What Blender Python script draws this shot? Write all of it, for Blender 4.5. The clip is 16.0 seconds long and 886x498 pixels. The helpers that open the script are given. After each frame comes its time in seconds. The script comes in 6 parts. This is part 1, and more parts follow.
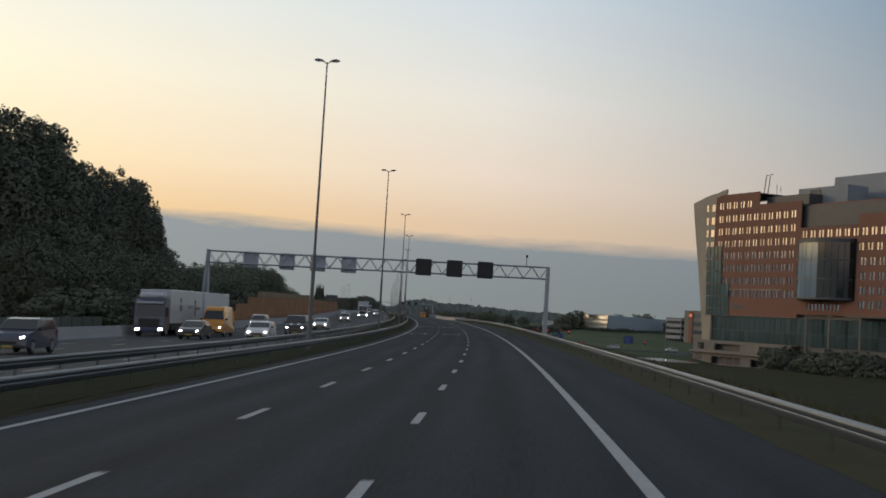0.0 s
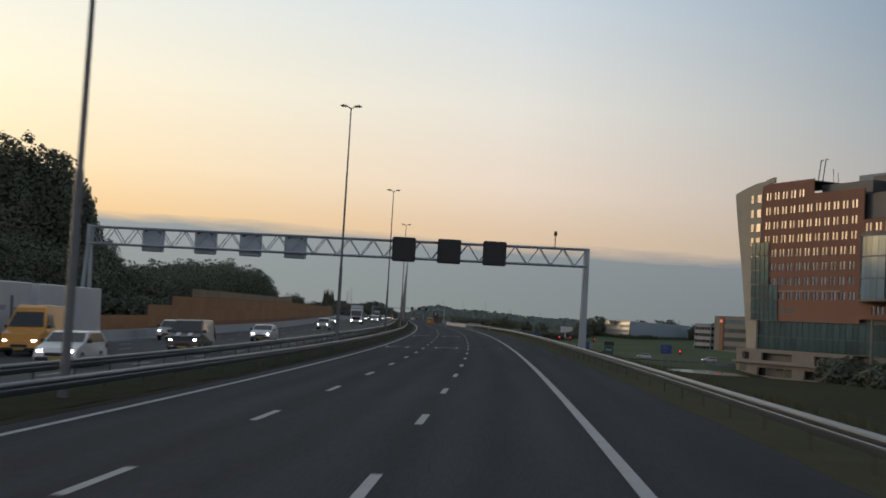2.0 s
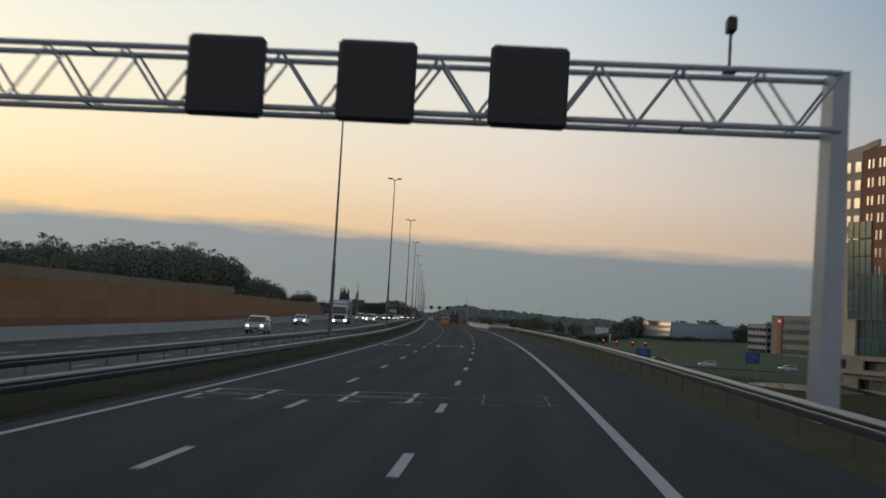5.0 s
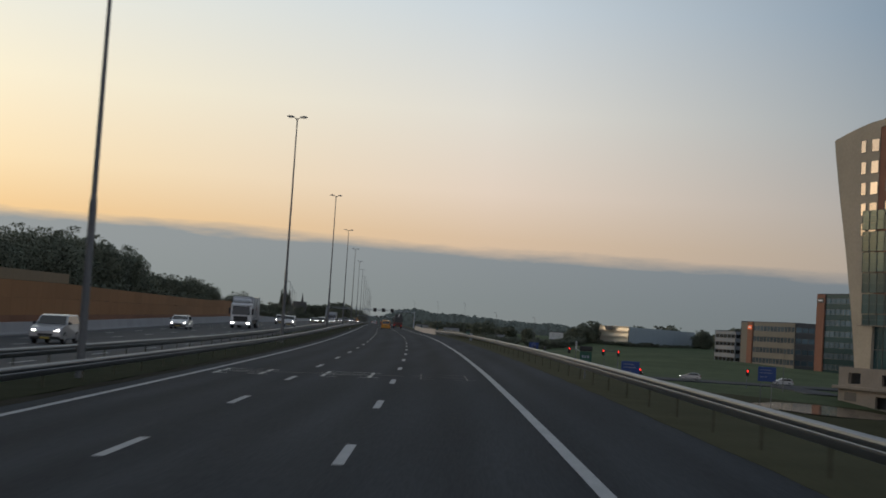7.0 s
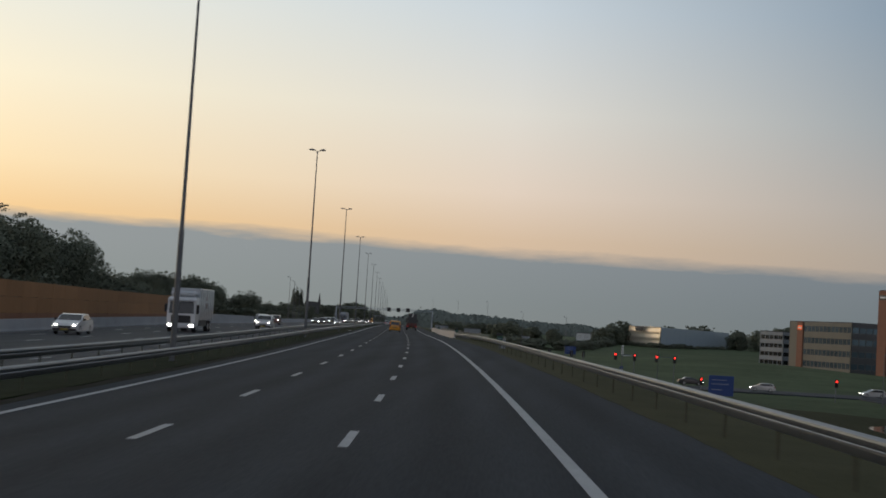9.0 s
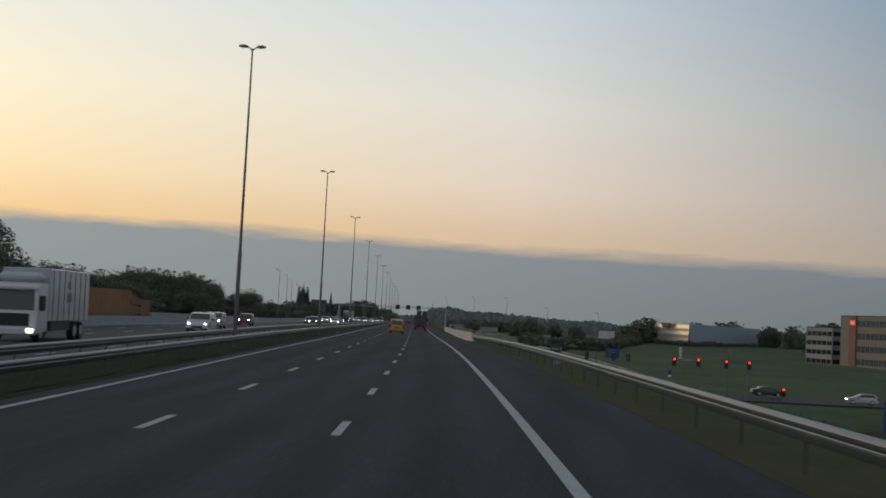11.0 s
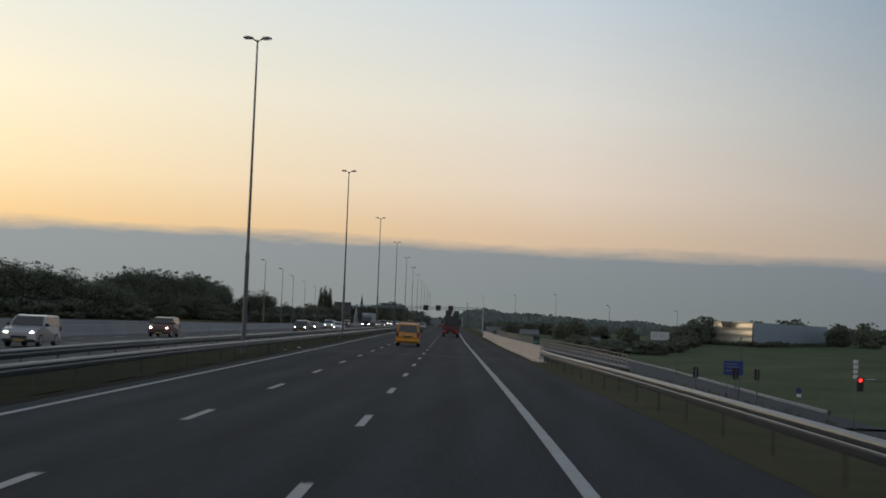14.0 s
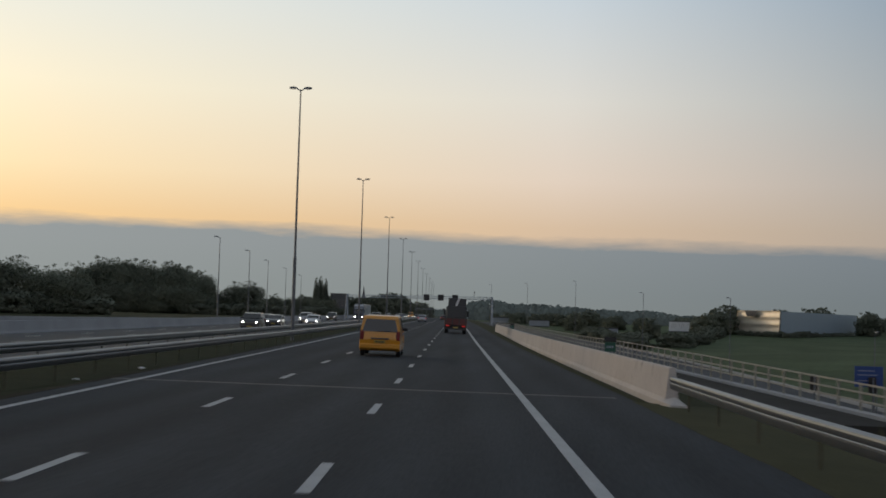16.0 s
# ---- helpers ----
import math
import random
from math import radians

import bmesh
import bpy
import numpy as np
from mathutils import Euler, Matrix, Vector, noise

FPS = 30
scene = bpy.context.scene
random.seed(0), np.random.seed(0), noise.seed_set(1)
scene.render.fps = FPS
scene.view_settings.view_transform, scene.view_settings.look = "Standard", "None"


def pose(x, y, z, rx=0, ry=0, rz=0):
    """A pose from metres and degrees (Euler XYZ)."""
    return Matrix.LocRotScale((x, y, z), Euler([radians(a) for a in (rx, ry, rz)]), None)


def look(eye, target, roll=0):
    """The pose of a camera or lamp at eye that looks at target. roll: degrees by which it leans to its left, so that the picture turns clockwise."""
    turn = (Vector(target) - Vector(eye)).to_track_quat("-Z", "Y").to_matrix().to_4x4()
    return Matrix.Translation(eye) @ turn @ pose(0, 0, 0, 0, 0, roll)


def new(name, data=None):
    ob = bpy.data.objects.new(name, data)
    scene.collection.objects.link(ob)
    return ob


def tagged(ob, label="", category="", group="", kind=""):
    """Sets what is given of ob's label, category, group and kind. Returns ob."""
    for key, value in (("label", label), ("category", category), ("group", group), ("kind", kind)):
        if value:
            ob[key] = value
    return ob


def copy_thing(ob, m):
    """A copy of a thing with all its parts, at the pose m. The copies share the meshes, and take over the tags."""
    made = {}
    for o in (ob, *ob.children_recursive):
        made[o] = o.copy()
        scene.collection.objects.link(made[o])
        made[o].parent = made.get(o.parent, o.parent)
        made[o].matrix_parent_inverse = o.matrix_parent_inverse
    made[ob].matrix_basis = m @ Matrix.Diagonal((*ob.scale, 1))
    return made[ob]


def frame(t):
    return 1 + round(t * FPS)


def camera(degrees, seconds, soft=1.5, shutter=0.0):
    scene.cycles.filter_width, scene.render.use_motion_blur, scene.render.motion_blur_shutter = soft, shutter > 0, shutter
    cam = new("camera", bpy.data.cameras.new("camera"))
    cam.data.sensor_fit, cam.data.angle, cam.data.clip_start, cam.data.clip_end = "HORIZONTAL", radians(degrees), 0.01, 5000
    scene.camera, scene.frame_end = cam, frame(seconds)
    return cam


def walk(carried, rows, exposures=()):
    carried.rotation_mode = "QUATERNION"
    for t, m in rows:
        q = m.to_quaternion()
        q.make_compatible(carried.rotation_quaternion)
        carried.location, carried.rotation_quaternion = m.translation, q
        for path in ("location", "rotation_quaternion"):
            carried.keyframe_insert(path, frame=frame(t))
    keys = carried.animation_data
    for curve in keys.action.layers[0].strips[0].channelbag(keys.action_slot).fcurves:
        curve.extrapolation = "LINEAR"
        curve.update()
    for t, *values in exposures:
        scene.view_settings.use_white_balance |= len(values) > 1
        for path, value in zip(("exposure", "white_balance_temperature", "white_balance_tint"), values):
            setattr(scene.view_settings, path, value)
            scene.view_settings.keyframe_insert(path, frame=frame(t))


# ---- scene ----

# The road's course: heading and grade in degrees every 60 m, cross fall every 120 m.
HEAD = [0.0, 0.853, 1.812, 2.83, 3.84, 4.795, 5.357, 5.396, 5.352, 5.316, 5.345] + [5.42] * 6
GRADE = [0.024, -0.026, 0.114, 0.249, 0.212, 0.286, 0.049, 0.079, 0.139, 0.172, 0.176] + [0.12] * 3 + [0.0] * 3
FALL = [-0.0433, -0.0384, -0.0279, -0.004, 0.0344]
KNOT = np.arange(17) * 60.0
RUN = np.arange(-400.0, 5202.0, 2.0)
_th = np.radians(np.interp(RUN, KNOT, HEAD))
_gr = np.radians(np.interp(RUN, KNOT, GRADE))


def summed(v):
    c = np.concatenate([[0.0], np.cumsum(v[1:] + v[:-1])])
    return c - np.interp(0.0, RUN, c)


COURSE = (summed(-np.sin(_th)), summed(np.cos(_th)), summed(_gr))


def heading(s):
    return float(np.interp(s, RUN, _th))


def fall(s, d):
    f = float(np.interp(s, np.arange(5) * 120.0, FALL))
    return min(f, 0.0) if d < -8 else f


def at(s, d, z=0.0):
    """The place s metres along the road, d to the right of the lane line, z over the paving."""
    h = heading(s)
    return Vector((float(np.interp(s, RUN, COURSE[0])) + d * math.cos(h), float(np.interp(s, RUN, COURSE[1])) + d * math.sin(h),
                   float(np.interp(s, RUN, COURSE[2])) + z - fall(s, d) * max(-30.0, min(d, 10.0))))


def on_road(s, d, z=0.0, turn=0.0):
    """A pose on the paving, its y axis along the road."""
    return Matrix.Translation(at(s, d, z)) @ Matrix.Rotation(heading(s) + radians(turn), 4, "Z")


EYE = 2.066
cam = camera(37.535, 16.0, soft=1.75, shutter=0.4)
# seconds, metres along, metres aside, yaw, pitch, roll
ROWS = [
    (0.0, -2.97, 1.598, 2.769, 2.932, -3.505),
    (0.5, 8.76, 1.603, 2.987, 3.242, -3.556),
    (1.0, 20.35, 1.636, 3.160, 2.887, -3.632),
    (1.5, 31.95, 1.639, 3.359, 2.965, -3.477),
    (2.0, 43.60, 1.644, 3.498, 3.176, -3.376),
    (2.5, 55.26, 1.665, 3.685, 3.076, -3.387),
    (3.0, 66.87, 1.653, 4.019, 2.784, -3.209),
    (3.5, 78.50, 1.580, 4.298, 3.026, -3.444),
    (4.0, 90.07, 1.533, 4.537, 3.257, -3.531),
    (4.2, 94.72, 1.510, 4.620, 3.120, -3.500),
    (6.3, 143.60, 1.330, 4.860, 3.280, -3.250),
    (6.5, 148.25, 1.322, 4.301, 3.592, -3.231),
    (7.0, 159.86, 1.345, 2.574, 3.437, -3.702),
    (7.5, 171.51, 1.396, 2.739, 3.278, -3.510),
    (8.0, 183.00, 1.461, 3.126, 3.297, -3.550),
    (8.5, 193.94, 1.469, 3.342, 3.408, -3.541),
    (9.0, 205.38, 1.506, 3.473, 3.408, -3.557),
    (9.2, 209.98, 1.530, 3.530, 3.280, -3.530),
    (11.3, 258.80, 1.760, 4.270, 3.310, -2.930),
    (11.5, 263.42, 1.780, 4.373, 3.350, -2.881),
    (12.0, 274.98, 1.792, 4.636, 3.404, -2.993),
    (12.5, 286.52, 1.818, 4.904, 3.428, -2.818),
    (13.0, 297.99, 1.813, 5.187, 3.544, -2.629),
    (13.5, 309.56, 1.827, 5.461, 3.410, -2.362),
    (14.0, 321.12, 1.798, 5.686, 3.331, -2.176),
    (14.5, 332.64, 1.756, 5.840, 3.130, -2.095),
    (15.0, 344.24, 1.715, 5.953, 2.916, -2.096),
    (15.5, 355.86, 1.683, 5.938, 3.113, -1.883),
    (16.0, 367.55, 1.675, 5.887, 2.966, -1.669),
]
walk(cam, [(t, pose(*at(s, d, EYE), 90 + p, r, y)) for t, s, d, y, p, r in ROWS],
     [(0.0, 0.12), (4.2, 0.12), (6.3, 0.0), (16.0, 0.0)])

SKY = 1.0
# ---- sky and light: a clear dawn over a low bank of cloud ----
world = bpy.data.worlds.new("dawn_sky")
scene.world = world
world.use_nodes = True
wt = world.node_tree
wt.nodes.clear()


def wnode(kind, **values):
    n = wt.nodes.new(kind)
    for k, v in values.items():
        n.inputs[k].default_value = v
    return n


def wmath(op, a, b=None, c=None):
    n = wt.nodes.new("ShaderNodeMath")
    n.operation = op
    for i, v in enumerate((a, b, c)):
        if v is None:
            continue
        if isinstance(v, (int, float)):
            n.inputs[i].default_value = v
        else:
            wt.links.new(v, n.inputs[i])
    return n.outputs[0]


def srgb(r, g, b):
    def one(v):
        v /= 255.0
        return v / 12.92 if v <= 0.04045 else ((v + 0.055) / 1.055) ** 2.4
    return (one(r), one(g), one(b), 1.0)


def wramp(fac, stops):
    n = wt.nodes.new("ShaderNodeValToRGB")
    els = n.color_ramp.elements
    els[0].position, els[0].color = stops[0][0], srgb(*stops[0][1])
    els[1].position, els[1].color = stops[-1][0], srgb(*stops[-1][1])
    for p, c in stops[1:-1]:
        e = els.new(p)
        e.color = srgb(*c)
    wt.links.new(fac, n.inputs[0])
    return n.outputs[0]


def wmix(fac, a, b):
    n = wt.nodes.new("ShaderNodeMix")
    n.data_type = "RGBA"
    for sock, v in ((n.inputs[0], fac), (n.inputs[6], a), (n.inputs[7], b)):
        if isinstance(v, (int, float)):
            sock.default_value = v
        else:
            wt.links.new(v, sock)
    return n.outputs[2]


wco = wt.nodes.new("ShaderNodeTexCoord").outputs["Generated"]
sep = wt.nodes.new("ShaderNodeSeparateXYZ")
wt.links.new(wco, sep.inputs[0])
wx, wy, wz = sep.outputs
# elevation over 30 degrees as 0..1; azimuth: 0 ahead, positive to the left (sunward)
elev = wmath("DIVIDE", wmath("ARCSINE", wz), radians(30))
azim = wmath("ARCTAN2", wmath("MULTIPLY", wx, -1.0), wy)
sunward = wmath("MULTIPLY_ADD", wmath("COSINE", wmath("SUBTRACT", azim, 1.08)), 1.55, -0.25)
sunward.node.use_clamp = True
D2 = 1 / 30.0
clear_left = wramp(elev, [(0, (246, 196, 140)), (4 * D2, (250, 210, 152)), (6 * D2, (255, 230, 184)), (9.5 * D2, (255, 244, 214)), (14 * D2, (240, 242, 233)), (22 * D2, (190, 200, 206)), (1, (156, 164, 172))])
clear_mid = wramp(elev, [(0, (208, 176, 148)), (4 * D2, (219, 193, 166)), (6 * D2, (230, 212, 195)), (9.5 * D2, (227, 223, 214)), (14 * D2, (205, 215, 222)), (22 * D2, (168, 181, 192)), (1, (142, 151, 162))])
clear_right = wramp(elev, [(0, (164, 151, 142)), (4 * D2, (167, 160, 153)), (6 * D2, (160, 159, 158)), (9.5 * D2, (140, 152, 162)), (14 * D2, (120, 141, 161)), (22 * D2, (120, 136, 152)), (1, (116, 127, 142))])
near_mid = wmath("MULTIPLY", sunward, 2.0)
near_mid.node.use_clamp = True
past_mid = wmath("MULTIPLY_ADD", sunward, 2.0, -1.0)
past_mid.node.use_clamp = True
clear = wmix(past_mid, wmix(near_mid, clear_right, clear_mid), clear_left)
# unseen pale pink sky behind the view, added to brighten faces turned towards it
back_fill = wramp(elev, [(0, (206, 194, 190)), (4 * D2, (232, 214, 206)), (9.5 * D2, (228, 218, 217)), (14 * D2, (204, 203, 210)), (22 * D2, (162, 170, 184)), (1, (128, 140, 156))])
behind = wmath("MULTIPLY_ADD", wmath("COSINE", azim), -1.15, 0.5)
behind.node.use_clamp = True
clear = wmix(behind, clear, back_fill)
bank_left = wramp(elev, [(0, (148, 152, 149)), (1.2 * D2, (148, 154, 152)), (3.0 * D2, (152, 157, 157)), (1, (163, 165, 166))])
bank_right = wramp(elev, [(0, (106, 115, 118)), (1.2 * D2, (109, 118, 123)), (3.0 * D2, (116, 125, 132)), (1, (138, 142, 150))])
bank = wmix(sunward, bank_right, bank_left)
wn = wnode("ShaderNodeTexNoise", Scale=9.0, Detail=5.0, Roughness=0.62)
mp = wt.nodes.new("ShaderNodeMapping")
mp.inputs["Scale"].default_value = (1.0, 1.0, 7.0)
wt.links.new(wco, mp.inputs[0])
wt.links.new(mp.outputs[0], wn.inputs["Vector"])
rag = wmath("MULTIPLY_ADD", wn.outputs[0], 0.034, -0.017)
edge = wmath("ADD", wmath("MULTIPLY_ADD", sunward, 0.022, 0.103), rag)
over = wmath("MULTIPLY_ADD", wmath("SUBTRACT", edge, elev), 58.0, 0.5)
over.node.use_clamp = True
sky_tex = wt.nodes.new("ShaderNodeTexSky")
sky_tex.sky_type = "NISHITA"
sky_tex.sun_disc = False
sky_tex.sun_elevation = radians(3.0)
sky_tex.sun_rotation = radians(-62.0)
sky_tex.air_density, sky_tex.dust_density = 1.0, 1.5
scaled = wt.nodes.new("ShaderNodeVectorMath")
scaled.operation = "SCALE"
wt.links.new(sky_tex.outputs[0], scaled.inputs[0])
scaled.inputs[3].default_value = 0.12
whole = wmix(over, wmix(0.06, clear, scaled.outputs[0]), bank)
# the glow round the sun, which stands out of view over the cloud
ga = wmath("DIVIDE", wmath("SUBTRACT", azim, 1.08), 0.36)
ge = wmath("DIVIDE", wmath("SUBTRACT", elev, 0.23), 0.16)
gg = wmath("EXPONENT", wmath("MULTIPLY", wmath("ADD", wmath("MULTIPLY", ga, ga), wmath("MULTIPLY", ge, ge)), -1.0))
gg = wmath("MULTIPLY", gg, wmath("SUBTRACT", 1.0, over))
glow = wt.nodes.new("ShaderNodeVectorMath")
glow.operation = "SCALE"
glow.inputs[0].default_value = (2.2, 1.35, 0.68)
wt.links.new(gg, glow.inputs[3])
lit = wt.nodes.new("ShaderNodeVectorMath")
lit.operation = "ADD"
wt.links.new(whole, lit.inputs[0])
wt.links.new(glow.outputs[0], lit.inputs[1])
whole = lit.outputs[0]
bg = wt.nodes.new("ShaderNodeBackground")
bg.inputs["Strength"].default_value = SKY
wt.links.new(whole, bg.inputs[0])
wo = wt.nodes.new("ShaderNodeOutputWorld")
wt.links.new(bg.outputs[0], wo.inputs[0])

sun = new("sun", bpy.data.lights.new("sun", "SUN"))
sun.data.energy, sun.data.angle, sun.data.color = 0.2, radians(4), (1.0, 0.78, 0.55)
sun.matrix_world = look((-88.0, 47.0, 17.0), (0, 0, 0))

# ---- materials ----
def material(name, colour, rough=0.7, metal=0.0, grain=0.0, grain_scale=8.0, blotch=0.0, blotch_scale=0.6, bump=0.0, bump_scale=60.0,
             random_tint=0.0, stretch=(1, 1, 1), spec=0.5, emit=None, island=0.0, stain=None):
    """A procedural surface: fine grain and broad blotches in real-world metres, fine relief, a tint by object or by leaf."""
    m = bpy.data.materials.new(name)
    m.use_nodes = True
    nt = m.node_tree
    b = nt.nodes["Principled BSDF"]
    b.inputs["Roughness"].default_value, b.inputs["Metallic"].default_value = rough, metal
    b.inputs["Specular IOR Level"].default_value = spec
    b.inputs["Base Color"].default_value = (*colour, 1)
    if emit:
        b.inputs["Emission Color"].default_value = (*emit[0], 1)
        b.inputs["Emission Strength"].default_value = emit[1]
    co = nt.nodes.new("ShaderNodeTexCoord")
    mapn = nt.nodes.new("ShaderNodeMapping")
    mapn.inputs["Scale"].default_value = stretch
    nt.links.new(co.outputs["Object"], mapn.inputs[0])

    def noise_tex(scale, detail=4.0):
        n = nt.nodes.new("ShaderNodeTexNoise")
        n.inputs["Scale"].default_value, n.inputs["Detail"].default_value = scale, detail
        nt.links.new(mapn.outputs[0], n.inputs["Vector"])
        return n.outputs[0]

    def calc(op, a, b2, c2=None):
        n = nt.nodes.new("ShaderNodeMath")
        n.operation = op
        for i, v in enumerate((a, b2, c2)):
            if v is None:
                continue
            if isinstance(v, (int, float)):
                n.inputs[i].default_value = v
            else:
                nt.links.new(v, n.inputs[i])
        return n.outputs[0]

    value = None

    def times(f):
        nonlocal value
        value = f if value is None else calc("MULTIPLY", value, f)

    if grain:
        times(calc("MULTIPLY_ADD", noise_tex(grain_scale), 2 * grain, 1 - grain))
    if blotch:
        times(calc("MULTIPLY_ADD", noise_tex(blotch_scale, 3.0), 2 * blotch, 1 - blotch))
    if random_tint:
        oi = nt.nodes.new("ShaderNodeObjectInfo")
        times(calc("MULTIPLY_ADD", oi.outputs["Random"], 2 * random_tint, 1 - random_tint))
    if island:
        gi = nt.nodes.new("ShaderNodeNewGeometry")
        times(calc("MULTIPLY_ADD", gi.outputs["Random Per Island"], 2 * island, 1 - island))
    if value is not None:
        vm = nt.nodes.new("ShaderNodeVectorMath")
        vm.operation = "SCALE"
        vm.inputs[0].default_value = colour
        nt.links.new(value, vm.inputs[3])
        out = vm.outputs[0]
        if stain:
            mx = nt.nodes.new("ShaderNodeMix")
            mx.data_type = "RGBA"
            st = calc("MULTIPLY_ADD", noise_tex(stain[1], 6.0), 6.0, -6.0 * stain[2])
            st.node.use_clamp = True
            nt.links.new(st, mx.inputs[0])
            nt.links.new(out, mx.inputs[6])
            mx.inputs[7].default_value = (*stain[0], 1)
            out = mx.outputs[2]
        nt.links.new(out, b.inputs["Base Color"])
        rg = calc("MULTIPLY_ADD", value, -0.18 * rough, rough * 1.18)
        nt.links.new(rg, b.inputs["Roughness"])
    if bump:
        bn = nt.nodes.new("ShaderNodeBump")
        bn.inputs["Strength"].default_value = bump
        bn.inputs["Distance"].default_value = 0.02
        nt.links.new(noise_tex(bump_scale, 3.0), bn.inputs["Height"])
        nt.links.new(bn.outputs[0], b.inputs["Normal"])
    return m


ASPHALT = material("asphalt", (0.0350, 0.0408, 0.0475), 0.92, grain=0.35, grain_scale=28.0, blotch=0.34, blotch_scale=0.75, bump=0.5, bump_scale=90.0, stretch=(1, 0.06, 1), spec=0.14)
ASPHALT_OLD = material("worn_asphalt", (0.034, 0.039, 0.046), 0.80, grain=0.3, grain_scale=22.0, blotch=0.3, blotch_scale=0.6, bump=0.4, stretch=(1, 0.08, 1), spec=0.3)
PAINT = material("road_paint", (0.36, 0.37, 0.375), 0.7, grain=0.3, grain_scale=14.0, blotch=0.2, blotch_scale=1.3, bump=0.3)
CHALK = material("pale_joint_sealant", (0.50, 0.50, 0.47), 0.8, grain=0.3, grain_scale=5.0, blotch=0.3, blotch_scale=0.9)
CHALK_WORN = material("worn_joint_sealant", (0.16, 0.16, 0.15), 0.85, grain=0.4, grain_scale=5.0, blotch=0.4, blotch_scale=0.9)
STEEL = material("galvanised_steel", (0.150, 0.170, 0.196), 0.40, 0.9, grain=0.12, grain_scale=5.0, blotch=0.18, blotch_scale=0.35, bump=0.1)
POST_DARK = material("dirty_post_steel", (0.095, 0.092, 0.066), 0.9, spec=0.1, grain=0.2, blotch=0.25)
STEEL_DARK = material("weathered_steel", (0.062, 0.062, 0.06), 0.6, 0.4, grain=0.2, blotch=0.25)
GANTRY_STEEL = material("painted_gantry_steel", (0.31, 0.35, 0.39), 0.5, 0.2, grain=0.1, grain_scale=4.0, blotch=0.2, blotch_scale=0.5)
LAMP_STEEL = material("lamp_mast_paint", (0.13, 0.14, 0.15), 0.5, 0.3, grain=0.15, blotch=0.2)
CONCRETE = material("barrier_concrete", (0.50, 0.46, 0.42), 0.9, grain=0.14, grain_scale=7.0, blotch=0.16, blotch_scale=0.5, bump=0.3, stain=((0.2, 0.18, 0.16), 1.3, 0.62))
CONCRETE_GREY = material("grey_concrete", (0.33, 0.34, 0.35), 0.9, grain=0.15, grain_scale=6.0, blotch=0.2, blotch_scale=0.4, bump=0.3)
GRASS = material("grass_ground", (0.040, 0.042, 0.020), 0.95, grain=0.22, grain_scale=3.0, blotch=0.3, blotch_scale=0.06, bump=0.6, bump_scale=20.0, spec=0.08)
VERGE = material("verge_grass", (0.085, 0.082, 0.040), 0.95, blotch=0.3, blotch_scale=0.25, island=0.2)
MEADOW = material("mown_meadow", (0.070, 0.094, 0.048), 0.95, grain=0.4, grain_scale=0.5, blotch=0.5, blotch_scale=0.045, spec=0.08)
WATER = material("pond_water", (0.016, 0.020, 0.016), 0.08, bump=0.06, bump_scale=2.0, spec=0.4)
BARK = material("bark", (0.075, 0.06, 0.045), 0.95, grain=0.4, grain_scale=6.0, bump=0.6)
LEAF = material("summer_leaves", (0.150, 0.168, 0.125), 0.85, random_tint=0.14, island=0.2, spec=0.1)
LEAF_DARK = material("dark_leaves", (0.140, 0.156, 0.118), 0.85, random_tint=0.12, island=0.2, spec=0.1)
BRICK = material("orange_brick", (0.275, 0.135, 0.09), 0.9, grain=0.25, grain_scale=3.0, blotch=0.12, blotch_scale=0.12, bump=0.3, bump_scale=12.0)
BRICK_DARK = material("dark_brick", (0.13, 0.065, 0.05), 0.9, grain=0.2, grain_scale=3.0, blotch=0.15, blotch_scale=0.15)
STONE = material("tan_stone", (0.42, 0.37, 0.285), 0.85, grain=0.15, grain_scale=2.0, blotch=0.15, blotch_scale=0.2)
PLINTH = material("pale_plinth_stone", (0.25, 0.222, 0.19), 0.85, grain=0.15, grain_scale=2.0, blotch=0.2, blotch_scale=0.3)
MIRROR_GLASS = material("coated_window_glass", (0.24, 0.25, 0.275), 0.08, 0.9, random_tint=0.35)
GREEN_GLASS = material("dark_green_glass", (0.055, 0.105, 0.110), 0.12, 0.3, random_tint=0.35, spec=0.35)
BLUE_GLASS = material("blue_bay_glass", (0.15, 0.21, 0.25), 0.08, 0.5, random_tint=0.2, spec=0.8)
DARK_GLASS = material("dark_glass", (0.015, 0.018, 0.02), 0.06, spec=0.7)
FRAME_TEAL = material("dark_teal_frame", (0.060, 0.085, 0.086), 0.55, grain=0.1)
FRAME_GREY = material("window_frame_grey", (0.22, 0.2, 0.18), 0.6, grain=0.1)
CLAD_GREY = material("grey_cladding", (0.24, 0.27, 0.30), 0.6, grain=0.08, grain_scale=1.0, blotch=0.15, blotch_scale=0.2)
CLAD_WHITE = material("white_cladding", (0.62, 0.63, 0.63), 0.6, grain=0.08, blotch=0.12)
CLAD_DARK = material("dark_cladding_and_shade", (0.06, 0.065, 0.07), 0.5, grain=0.1, blotch=0.15)
CLAD_SHEEN = material("polished_gold_cladding", (0.66, 0.60, 0.49), 0.42, 0.6, grain=0.08, grain_scale=1.0)
CLAD_BLUE = material("blue_grey_cladding", (0.26, 0.33, 0.39), 0.4, 0.2, grain=0.08, grain_scale=0.6)
ROOF_DARK = material("roof_felt", (0.07, 0.07, 0.075), 0.9, grain=0.2)
NOISE_RED = material("red_brown_panel", (0.235, 0.115, 0.066), 0.85, grain=0.16, grain_scale=4.0, blotch=0.16, blotch_scale=0.2, random_tint=0.06, stretch=(1, 1, 0.2))
